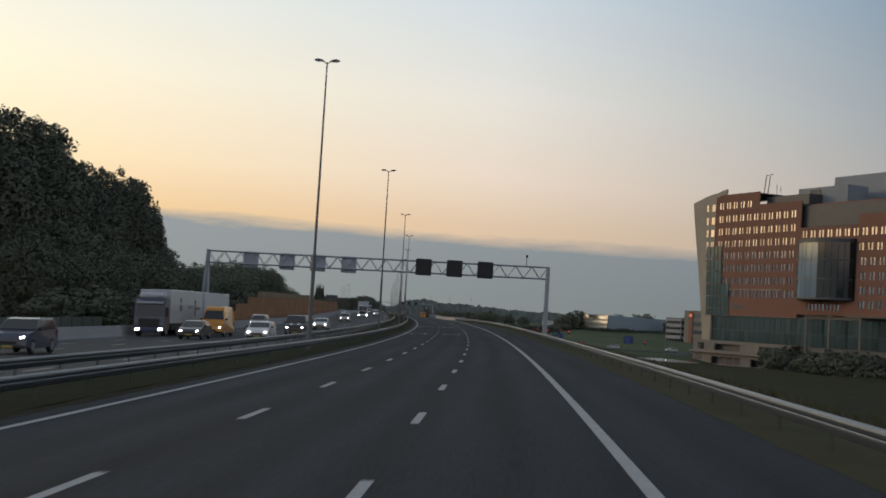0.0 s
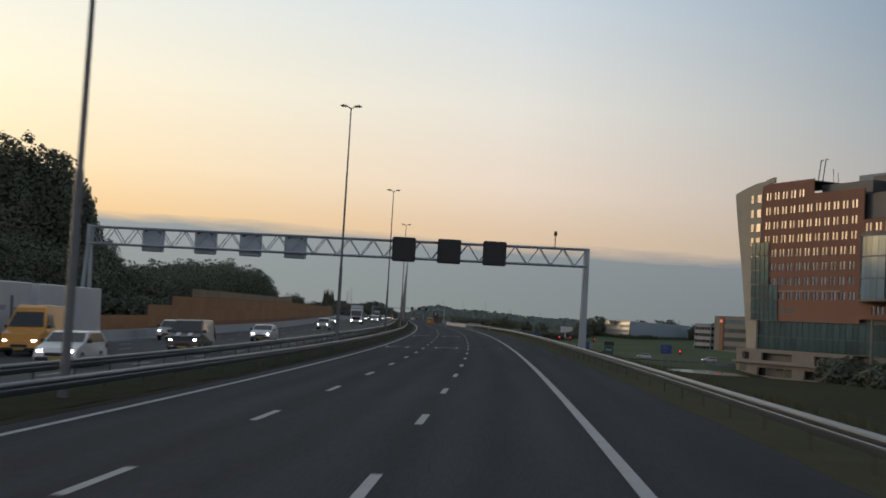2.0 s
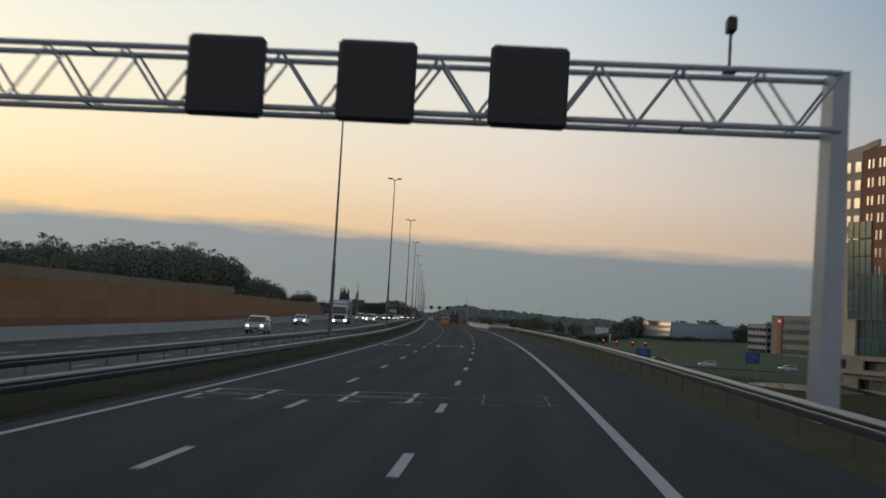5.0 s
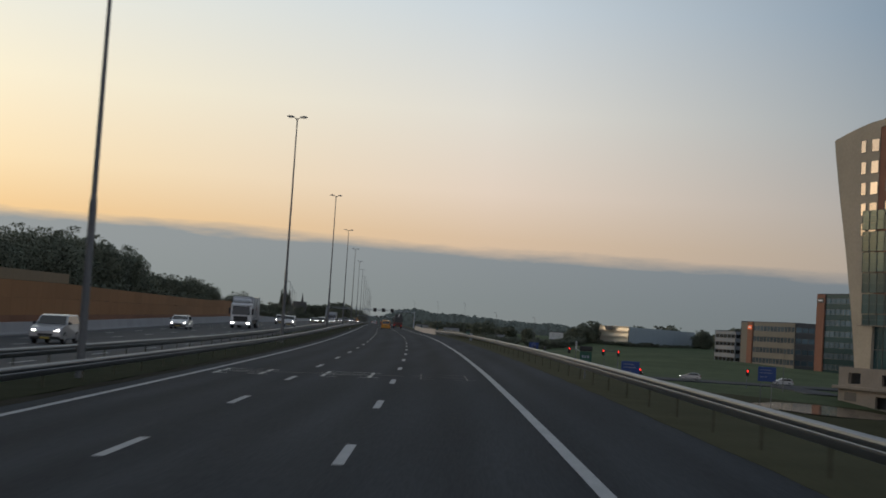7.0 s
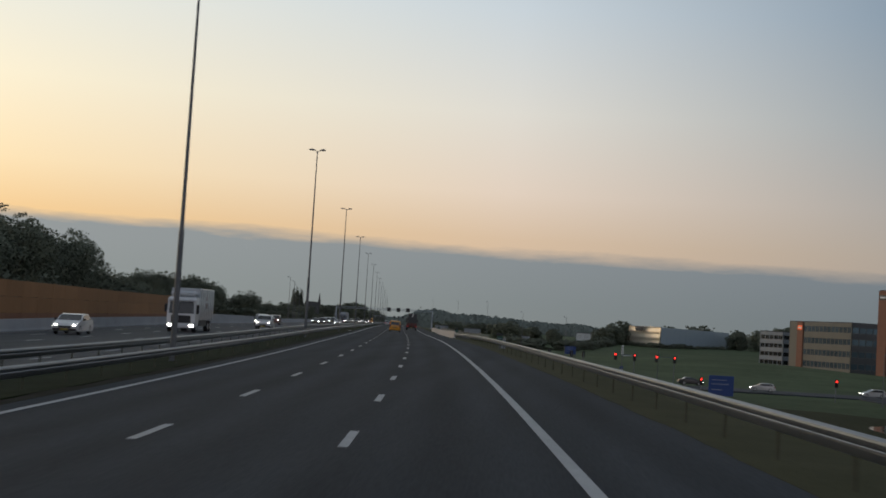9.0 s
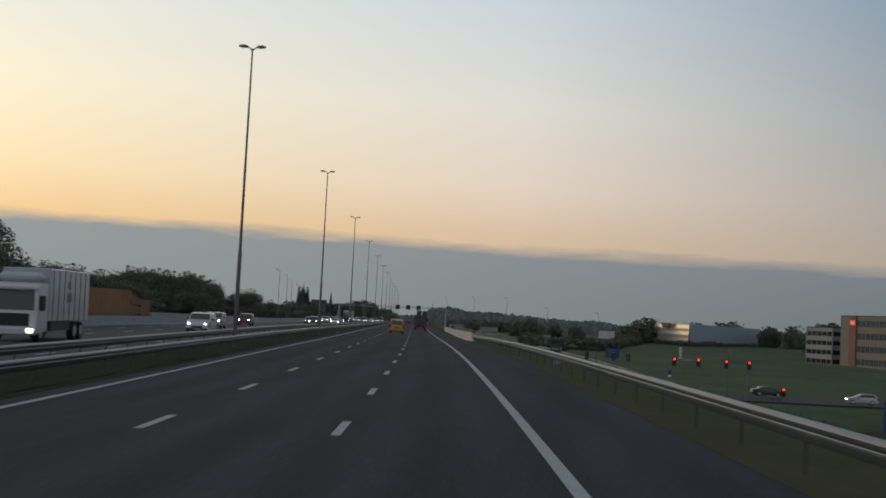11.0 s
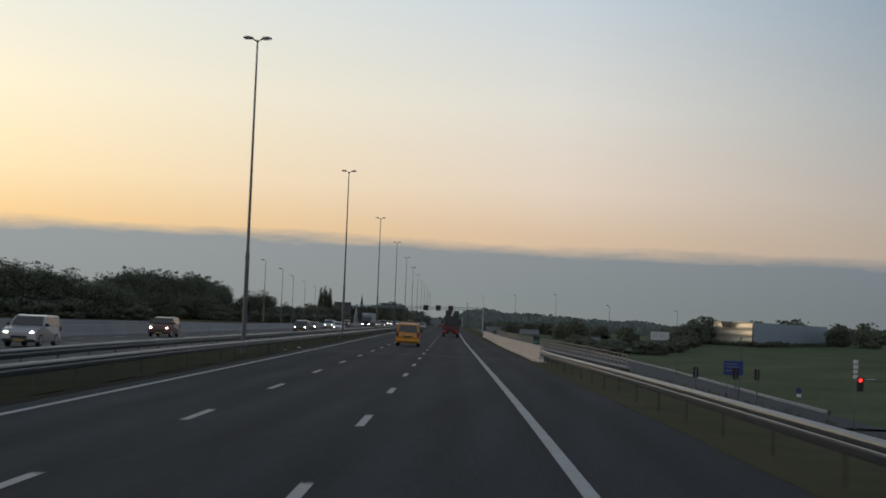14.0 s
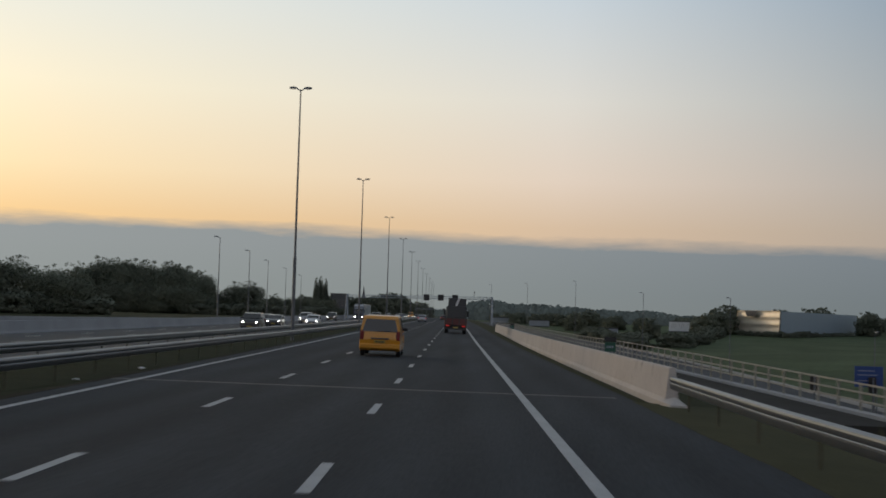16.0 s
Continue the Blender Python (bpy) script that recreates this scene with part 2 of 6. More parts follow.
NOISE_ORANGE = material("rust_orange_panel", (0.31, 0.158, 0.066), 0.85, grain=0.16, grain_scale=4.0, blotch=0.14, blotch_scale=0.25, random_tint=0.08, stretch=(1, 1, 0.2))
NOISE_TAN = material("tan_panel", (0.25, 0.19, 0.115), 0.85, grain=0.16, grain_scale=4.0, blotch=0.16, blotch_scale=0.25, random_tint=0.08)
SIGN_BACK = material("sign_back_grey", (0.40, 0.46, 0.52), 0.5, 0.1, grain=0.12, grain_scale=3.0, blotch=0.25, blotch_scale=1.0)
SIGN_DARK = material("matrix_sign_black", (0.018, 0.02, 0.026), 0.55, grain=0.15, grain_scale=20.0)
SIGN_BLUE = material("sign_blue", (0.014, 0.05, 0.20), 0.5, grain=0.06)
SIGN_WHITE = material("sign_white", (0.75, 0.76, 0.78), 0.45)
SIGN_GREEN = material("sign_green", (0.013, 0.08, 0.052), 0.5)
RUBBER = material("tyre_rubber", (0.015, 0.015, 0.016), 0.85, grain=0.2)
ALLOY = material("wheel_alloy", (0.42, 0.43, 0.45), 0.35, 0.8)
PLASTIC = material("black_plastic", (0.018, 0.018, 0.02), 0.55, grain=0.1)
CHROME = material("chrome", (0.7, 0.7, 0.72), 0.15, 1.0)
PLATE = material("number_plate_yellow", (0.36, 0.28, 0.06), 0.5)
HEADLAMP = material("lit_headlamp", (0.9, 0.9, 0.9), 0.2, emit=((1.0, 0.95, 0.86), 14.0))
TAILLAMP = material("lit_tail_lamp", (0.35, 0.01, 0.008), 0.3, emit=((1.0, 0.06, 0.05), 0.26))
TAIL_OFF = material("unlit_tail_lamp", (0.16, 0.012, 0.012), 0.25)
RED_SIGNAL = material("red_signal_light", (0.5, 0.02, 0.02), 0.3, emit=((1.0, 0.03, 0.02), 3.5))
LAMP_GLASS = material("lamp_glass", (0.5, 0.5, 0.5), 0.2)


def wheel_tracks(m, first, pitch, depth):
    """Paler, polished bands along the lanes where the wheels run, broken by broad noise."""
    nt = m.node_tree
    scale = [n for n in nt.nodes if n.type == "VECT_MATH"][0]
    old = scale.inputs[3].links[0].from_socket
    att = nt.nodes.new("ShaderNodeAttribute")
    att.attribute_name = "across"

    def calc(op, a, b, c=0.0):
        n = nt.nodes.new("ShaderNodeMath")
        n.operation = op
        for i, v in enumerate((a, b, c)):
            if isinstance(v, (int, float)):
                n.inputs[i].default_value = v
            else:
                nt.links.new(v, n.inputs[i])
        return n.outputs[0]

    wave = calc("COSINE", calc("MULTIPLY_ADD", att.outputs["Fac"], 2 * math.pi / pitch, -2 * math.pi * first / pitch), 0.0)
    co = nt.nodes.new("ShaderNodeTexCoord")
    mp2 = nt.nodes.new("ShaderNodeMapping")
    mp2.inputs["Scale"].default_value = (0.5, 0.03, 1.0)
    nt.links.new(co.outputs["Object"], mp2.inputs[0])
    ns = nt.nodes.new("ShaderNodeTexNoise")
    ns.inputs["Scale"].default_value = 1.0
    nt.links.new(mp2.outputs[0], ns.inputs["Vector"])
    band = calc("MULTIPLY_ADD", calc("MULTIPLY", wave, ns.outputs[0]), depth, 1.0)
    nt.links.new(calc("MULTIPLY", old, band), scale.inputs[3])


wheel_tracks(ASPHALT, 0.85, 1.74, 0.24)
wheel_tracks(ASPHALT_OLD, 0.75, 1.74, 0.2)


def thin_leaf(m, share=0.15):
    """Lets part of the light through the leaves."""
    nt = m.node_tree
    b = nt.nodes["Principled BSDF"]
    tr = nt.nodes.new("ShaderNodeBsdfTranslucent")
    mx = nt.nodes.new("ShaderNodeMixShader")
    mx.inputs[0].default_value = share
    src = b.inputs["Base Color"].links[0].from_socket
    nt.links.new(src, tr.inputs[0])
    nt.links.new(b.outputs[0], mx.inputs[1])
    nt.links.new(tr.outputs[0], mx.inputs[2])
    nt.links.new(mx.outputs[0], nt.nodes["Material Output"].inputs[0])


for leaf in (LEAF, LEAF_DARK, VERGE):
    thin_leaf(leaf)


def paint(name, colour, metal=0.0):
    m = material(name, colour, 0.32, metal, grain=0.05, grain_scale=6.0, blotch=0.12, blotch_scale=1.2)
    m.node_tree.nodes["Principled BSDF"].inputs["Coat Weight"].default_value = 0.5
    return m


CAR_WHITE = paint("white_car_paint", (0.55, 0.56, 0.57))
CAR_SILVER = paint("silver_car_paint", (0.36, 0.37, 0.39), 0.5)
CAR_BLACK = paint("black_car_paint", (0.012, 0.013, 0.016))
CAR_NAVY = paint("navy_car_paint", (0.03, 0.045, 0.085))
CAR_RED = paint("dark_red_car_paint", (0.09, 0.02, 0.018))
CAR_YELLOW = paint("yellow_van_paint", (0.60, 0.255, 0.012))
TRUCK_BODY = paint("truck_box_panel", (0.44, 0.47, 0.50))
TRUCK_RED = paint("dark_red_tailboard", (0.10, 0.022, 0.022))
TRUCK_DARK = paint("dark_blue_box", (0.022, 0.026, 0.032))


# ---- mesh helpers ----
def box_into(bm, x0, x1, y0, y1, z0, z1, mat=0, m=None):
    r = bmesh.ops.create_cube(bm, size=1.0)
    bmesh.ops.scale(bm, vec=(x1 - x0, y1 - y0, z1 - z0), verts=r["verts"])
    bmesh.ops.translate(bm, vec=((x0 + x1) / 2, (y0 + y1) / 2, (z0 + z1) / 2), verts=r["verts"])
    if m:
        bmesh.ops.transform(bm, matrix=m, verts=r["verts"])
    if mat:
        for f in {f for v in r["verts"] for f in v.link_faces}:
            f.material_index = mat
    return r["verts"]


def tube_into(bm, a, b, ra, rb=None, n=8):
    a, b = Vector(a), Vector(b)
    rb = ra if rb is None else rb
    r = bmesh.ops.create_cone(bm, cap_ends=True, segments=n, radius1=ra, radius2=rb, depth=(b - a).length)
    bmesh.ops.transform(bm, matrix=Matrix.Translation((a + b) / 2) @ (b - a).to_track_quat("Z", "Y").to_matrix().to_4x4(), verts=r["verts"])
    return r["verts"]


def mesh_of(name, bm, *mats, smooth=False):
    me = bpy.data.meshes.new(name)
    bm.to_mesh(me)
    bm.free()
    for m in mats:
        me.materials.append(m)
    if smooth:
        for p in me.polygons:
            p.use_smooth = True
    return me


def part(name, bm, mat, parent, label="", smooth=False):
    """One mesh object under a thing or under a part. bm: a bmesh, or a mesh that parts share."""
    mats = mat if isinstance(mat, (list, tuple)) else (mat,)
    me = bm if isinstance(bm, bpy.types.Mesh) else mesh_of(name, bm, *mats, smooth=smooth)
    ob = new(name, me)
    ob.parent = parent
    if label:
        ob["label"] = label
    return ob


def boxed(*dims, bevel=0.0, seg=1):
    bm = bmesh.new()
    box_into(bm, *dims)
    if bevel:
        bmesh.ops.bevel(bm, geom=bm.edges[:], offset=bevel, segments=seg, affect="EDGES", profile=0.5)
    return bm


def thing(name, m, label, category, group="", kind=""):
    e = new(name)
    e.matrix_world = m
    return tagged(e, label, category, group, kind)


def strip(s0, s1, step, section, closed=False):
    """A bmesh swept along the road: section(s) gives (d, z) pairs."""
    bm = bmesh.new()
    rows = []
    across = bm.verts.layers.float.new("across")
    n = max(1, round((s1 - s0) / step))
    for i in range(n + 1):
        s = s0 + (s1 - s0) * i / n
        row = []
        for d, z in section(s):
            v = bm.verts.new(at(s, d, z))
            v[across] = d
            row.append(v)
        rows.append(row)
    for a, b in zip(rows, rows[1:]):
        k = len(a)
        for j in range(k if closed else k - 1):
            bm.faces.new((a[j], a[(j + 1) % k], b[(j + 1) % k], b[j]))
    if closed:
        bm.faces.new(rows[0][::-1])
        bm.faces.new(rows[-1])
    bmesh.ops.recalc_face_normals(bm, faces=bm.faces[:])
    return bm


def swept(name, bm, mat, label, category, kind="structure"):
    return tagged(new(name, mesh_of(name, bm, mat)), label, category, "", kind)

# ---- the ground and the road ----
def low(s):
    """The level of the land beside the embankment."""
    k = min(max((s - 700) / 500.0, 0.0), 1.0)
    return -5.8 + k * k * (3 - 2 * k) * 5.5


def ground_z(s, d):
    road_edge = at(s, max(-30.0, min(d, 8.0))).z
    if d < -30:
        return road_edge - 0.1 - min(0.6, (-30 - d) * 0.05)
    if d <= 8.0:
        return road_edge - (0.03 if d > 7 else 0.09)
    if d <= 9.6:
        return at(s, 8.0).z - 0.12
    top, base = at(s, 8.0).z - 0.12, low(s)
    k = min((d - 9.6) / 15.0, 1.0)
    z = top + (base - top) * (k * k * (3 - 2 * k))
    mound = math.exp(-((s - 640) / 95.0) ** 2 - ((d - 105) / 45.0) ** 2) * 3.2
    p = at(s, d)
    along, into = 0.435 * (p.x - 57.8) - 0.9004 * (p.y - 403.4), 0.9004 * (p.x - 57.8) + 0.435 * (p.y - 403.4)
    if -45 < into < 60 and -10 < along < 240:
        k = min(max((along - 2) / 42.0, 0.0), 1.0) * min(max((into + 27) / 16.0, 0.0), 1.0)
        z -= 3.7 * k
    z -= 0.7 * math.exp(-((s - 345) / 19.0) ** 4 - ((d - 61) / 9.0) ** 4)
    return z + mound + 0.25 * noise.noise((s * 0.03, d * 0.05, 0.3)) * min(1.0, max(0.0, (d - 12) / 20))


def make_ground():
    ss = [-380, -200, -100] + list(range(-60, 720, 10)) + list(range(720, 1300, 30)) + [1350, 1450, 1600, 1800, 2100, 2500, 3000, 3600, 4300, 5000]
    dd = [-3000, -1800, -1000, -600, -350, -220, -140, -100, -75, -58, -45, -36, -30.5, -28.5, -22, -13, -8.1, 0, 8.05, 9.5, 11, 13, 15, 17, 19, 21, 23, 25, 28, 33, 40, 48, 57, 67, 80, 95, 110, 130, 150, 180, 240, 350, 600, 1000, 1800, 3000]
    bm = bmesh.new()
    grid = []
    for s in ss:
        row = []
        for d in dd:
            p = at(s, d)
            row.append(bm.verts.new((p.x, p.y, ground_z(s, d))))
        grid.append(row)
    for i in range(len(ss) - 1):
        for j in range(len(dd) - 1):
            f = bm.faces.new((grid[i][j], grid[i][j + 1], grid[i + 1][j + 1], grid[i + 1][j]))
            f.smooth = True
            if dd[j] >= 25 and ss[i] >= 380:
                f.material_index = 1
    me = mesh_of("ground", bm, GRASS, MEADOW)
    tagged(new("ground", me), "rough green grass land with mown meadow below the embankment", "ground", "", "structure")


make_ground()


def slab(d0, d1, drop=0.35):
    return lambda s: [(d0 - 0.25, -drop), (d0, 0.0), (d0 * 0.7 + d1 * 0.3, 0.0), (d0 * 0.3 + d1 * 0.7, 0.0), (d1, 0.0), (d1 + 0.25, -drop)]


RIGHT_EDGE = 6.5
road = swept("road", strip(-60, 1500, 6, slab(-7.75, RIGHT_EDGE)), ASPHALT, "dark grey asphalt motorway carriageway with hard shoulder", "road")
road_opposite = swept("road_opposite", strip(-60, 1500, 6, slab(-27.6, -13.3)), ASPHALT_OLD, "worn grey asphalt carriageway for oncoming traffic", "road")


def road_frame(s, d, z=0.0):
    x = (at(s, d + 0.5) - at(s, d - 0.5)).normalized()
    y = (at(s + 0.5, d) - at(s - 0.5, d)).normalized()
    n = x.cross(y).normalized()
    m = Matrix((x, n.cross(x), n)).transposed().to_4x4()
    m.translation = at(s, d, z)
    return m


def line(name, d, width, s0, s1, parent, mat=PAINT):
    bm = strip(s0, s1, 4, lambda s: [(d - width / 2, 0.002), (d - width / 2, 0.006), (d + width / 2, 0.006), (d + width / 2, 0.002)])
    part(name, bm, mat, parent, "solid white edge line")


line("edge_line", 3.5, 0.21, -50, 1400, road)
line("edge_line", -7.0, 0.18, -50, 1400, road)
line("edge_line", -27.0, 0.18, -50, 1400, road_opposite)
dash_me = mesh_of("lane_dash", boxed(-0.085, 0.085, -1.5, 1.5, 0.002, 0.006), PAINT)
for k in range(-2, 92):
    for d, off in ((0.0, 0.0), (-3.45, 0.2)):
        part("lane_dash", dash_me, None, road).matrix_world = road_frame(12 * k + off, d)
for k in range(-1, 70):
    for d in (-17.9, -21.4, -24.6):
        part("lane_dash", dash_me, None, road_opposite).matrix_world = road_frame(12 * k + 5.0, d)
    part("lane_dash", dash_me, None, road_opposite).matrix_world = road_frame(12 * k + 6.0, -14.3)


def chalk_rect(s0, s1, d0, d1, w, end):
    """One sawn loop: broad sealed sides along the lane, thin broken cuts across it, ragged tails."""
    bm = bmesh.new()
    mid = road_frame((s0 + s1) / 2, (d0 + d1) / 2)
    h, l = (d1 - d0) / 2, (s1 - s0) / 2
    t = 0.07
    cuts = [(-h, -h + w, -l, l), (h - w, h, -l, l)]
    if end > 0:
        cuts += [(-h + w, h - w, l - t, l), (-h - 0.3, -h, -l, -l + t), (-h + w, h * 0.6, -l, -l + t * 0.5), (h, h + 0.22, l - 0.3, l - 0.3 + t)]
    else:
        cuts += [(-h + w, -h * 0.35, -l, -l + t), (h * 0.45, h - w, -l, -l + t), (-h + w, h - w, l - t * 0.6, l), (h, h + 0.25, -l + 0.2, -l + 0.2 + t)]
    for x0, x1, y0, y1 in cuts:
        box_into(bm, x0, x1, y0, y1, 0.002, 0.005)
    part("sawn_loop", bm, CHALK if w > 0.1 else CHALK_WORN, road, "pale sealed loop cut in the asphalt").matrix_world = mid


for s0 in (145.5, 206.35):
    for d0, d1 in ((-6.5, -4.75), (-2.66, -0.84), (0.9, 2.62)):
        w = 0.05 if d0 > 0 else 0.13
        chalk_rect(s0, s0 + 1.8, d0, d1, w, -1)
        chalk_rect(s0 + 2.4, s0 + 4.15, d0, d1, w, 1)
    for k in range(9):
        d = -5.0 + 0.62 * k
        bm = boxed(-0.32, 0.34, -0.05 - 0.02 * (k % 3), 0.05, 0.002, 0.0045)
        part("sawn_loop", bm, CHALK_WORN, road, "pale sealed cut across the lanes").matrix_world = road_frame(s0 + 2.3 + 0.05 * math.sin(2.3 * k), d)
# expansion joint at the viaduct
bm = strip(403.2, 403.55, 0.35, lambda s: [(-7.7, 0.002), (-7.6, 0.006), (6.1, 0.006), (6.15, 0.002)])
part("expansion_joint", bm, STEEL_DARK, road, "steel expansion joint across the lanes")

VERGE_SOIL = material("olive_verge", (0.068, 0.067, 0.037), 0.95, spec=0.06, grain=0.25, grain_scale=9.0, blotch=0.25, blotch_scale=0.5, bump=0.5, bump_scale=14.0)
VERGE_BARE = material("bare_dark_verge", (0.027, 0.025, 0.018), 0.95, spec=0.06, grain=0.3, grain_scale=7.0, blotch=0.3, blotch_scale=0.4, bump=0.5, bump_scale=14.0)
VERGE_GREEN = material("dark_green_verge", (0.021, 0.027, 0.012), 0.95, spec=0.06, grain=0.25, grain_scale=9.0, blotch=0.35, blotch_scale=0.5, bump=0.5, bump_scale=14.0)


def ragged(s, k):
    """The uneven edge where grass creeps over the asphalt."""
    return k * (0.6 * noise.noise((s * 0.35, 0.3, 0.7)) + 0.4 * noise.noise((s * 1.7, 2.1, 0.2)))


def verge(name, d0, d1, z0, z1, mat, label, s1, step, rag0=0.0, rag1=0.0):
    def section(s):
        a, b = d0 + ragged(s, rag0), d1 + ragged(s + 50, rag1)
        return [(a, -0.5), (a, z0), ((a * 2 + b) / 3, z0 * 0.67 + z1 * 0.33 + 0.02 * math.sin(s * 0.9)), ((a + 2 * b) / 3, z0 * 0.33 + z1 * 0.67 + 0.02 * math.sin(s * 0.7 + 1)), (b, z1), (b, -0.5)]
    swept(name, strip(-60, s1, step, section), mat, label, "verge")


verge("verge_right", 6.40, 9.4, 0.006, -0.10, VERGE_SOIL, "olive-brown mown grass verge beside the asphalt", 402, 1.2, 0.14)
verge("verge_left", -9.3, -8.33, -0.05, -0.012, VERGE_GREEN, "dark green mown grass strip under the median rail", 900, 2.0, 0.0, 0.12)
verge("verge_edge", -8.6, -7.68, -0.04, 0.006, VERGE_BARE, "bare dark strip of verge beside the asphalt", 900, 2.0, 0.0, 0.10)
verge("verge_median", -13.1, -9.302, -0.07, -0.05, VERGE_GREEN, "dark green grass between the median rails", 900, 3.0)

# ---- guard rails ----
def beam(d, side, s0, s1, drop, step=4.0):
    """side: +1 where the face points to the right; drop(s): how far the beam lies below its usual height."""
    dd = d if callable(d) else (lambda s: d)
    prof = [(-0.02, 0.815), (0.010, 0.813), (0.044, 0.782), (0.055, 0.745), (0.050, 0.700), (0.040, 0.664), (0.050, 0.650), (0.051, 0.615), (0.038, 0.540), (0.026, 0.498), (0.0, 0.490)]
    def sec(s):
        c = dd(s)
        f = [(c + side * x, z - drop(s)) for x, z in prof]
        b = [(c + side * (x - 0.012), z - drop(s)) for x, z in reversed(prof)]
        return f + b
    return strip(s0, s1, step, sec, closed=True)


post_bm = boxed(-0.022, 0.022, -0.03, 0.03, -0.35, 0.70)
box_into(post_bm, -0.05, 0.06, -0.06, 0.06, 0.57, 0.74)
post_me = mesh_of("post", post_bm, POST_DARK)


def guard_rail(label, d, side, s0, s1, posts_to=None, drop=lambda s: 0.10):
    t = thing("guard_rail", Matrix.Identity(4), label, "guard rail", "steel guard rails", "structure")
    dd = d if callable(d) else (lambda s: d)
    part("rail_beam", beam(d, side, s0, s1, drop), STEEL, t, "corrugated galvanised steel beam")
    s = s0 + 1.0
    while s < min(s1, posts_to or s1):
        part("post", post_me, None, t).matrix_world = on_road(s, dd(s) - side * 0.08, -drop(s))
        s += 4.0
    return t


def mid_rail(s):
    return float(np.interp(s, [0, 200, 330, 450], [-12.5, -12.4, -11.9, -12.2]))


guard_rail("galvanised steel guard rail beside the hard shoulder on grass", lambda s: float(np.interp(s, [390, 401.4], [7.05, 7.32])), -1, -30, 401.4, None, lambda s: float(np.interp(s, [60, 110, 165, 225, 330, 400], [0.21, 0.15, 0.06, 0.03, 0.03, 0.09])))
guard_rail("galvanised steel guard rail on the grassy median", -9.05, 1, -30, 900, 470, lambda s: float(np.interp(s, [250, 395], [0.20, 0.07])))
guard_rail("galvanised steel guard rail beside the oncoming carriageway", mid_rail, 1, -30, 900, 470, lambda s: float(np.interp(s, [60, 180, 240, 300, 390], [0.16, 0.03, 0.12, 0.10, 0.0])))

# ---- concrete barriers ----
def jersey(d, s0, s1, h=0.92, w=1.0):
    dd = d if callable(d) else (lambda s: d)
    return strip(s0, s1, 6.0, lambda s: [(dd(s) + w * x, z * h) for x, z in ((-0.24, -0.2), (-0.24, 0.05), (-0.17, 0.17), (-0.085, 0.97), (-0.065, 1.0), (0.065, 1.0), (0.085, 0.97), (0.17, 0.17), (0.24, 0.05), (0.24, -0.2))], closed=True)


def right_wall(s):
    return float(np.interp(s, [400, 534], [7.35, 8.1]))


for k in range(28):
    a = 401.5 + 6.0 * k
    ob = swept("concrete_barrier", jersey(right_wall, a, a + 5.975, 0.95), CONCRETE, "pale precast concrete barrier segment beside the shoulder", "barrier")
    ob["group"] = "concrete barrier segments"
bm = boxed(-0.26, 0.2, -0.7, 0.2, -0.2, 0.17, bevel=0.04)
for v in bm.verts:
    if v.co.z > 0:
        v.co.z *= max(0.15, (v.co.y + 1.0) / 1.2) * (1.0 + 0.25 * math.sin(9.0 * v.co.x + 5.0 * v.co.y))
ob = tagged(new("barrier_foot", mesh_of("barrier_foot", bm, CONCRETE)), "broken pale concrete foot at the barrier's end", "concrete block", "", "structure")
ob.matrix_world = on_road(401.2, 7.3, 0.0, 8)
swept("barrier_opposite", jersey(-28.0, 60, 900, 0.85), CONCRETE_GREY, "long grey concrete barrier along the oncoming carriageway", "barrier")
def parapet_top(s):
    return float(np.interp(s, [396, 440, 480, 523], [1.3, 1.2, 1.0, 0.75]))


swept("parapet_opposite", strip(396, 523, 6, lambda s: [(-28.6, -0.6), (-28.35, -0.6), (-28.35, parapet_top(s)), (-28.6, parapet_top(s))], closed=True), CONCRETE_GREY, "grey concrete parapet of the viaduct beyond the oncoming lanes", "parapet")
guard_rail("galvanised steel guard rail beyond the oncoming lanes", -28.3, 1, -30, 58)

# ---- noise wall ----
nw = thing("noise_barrier", Matrix.Identity(4), "rust-orange panelled noise wall stepping up beside the motorway", "noise wall", "", "structure")
nw_post = mesh_of("upright", boxed(-0.12, 0.12, -0.12, 0.12, -0.3, 4.0), STEEL_DARK)


def nw_height(s):
    if s < 160.5:
        return 2.0
    if s < 170:
        return 2.95
    if s < 179.3:
        return 3.85
    return float(np.interp(s, [179.3, 270, 300, 333, 360, 388.2, 388.4, 397.6], [3.9, 3.9, 3.62, 3.36, 3.3, 3.5, 2.65, 2.6]))


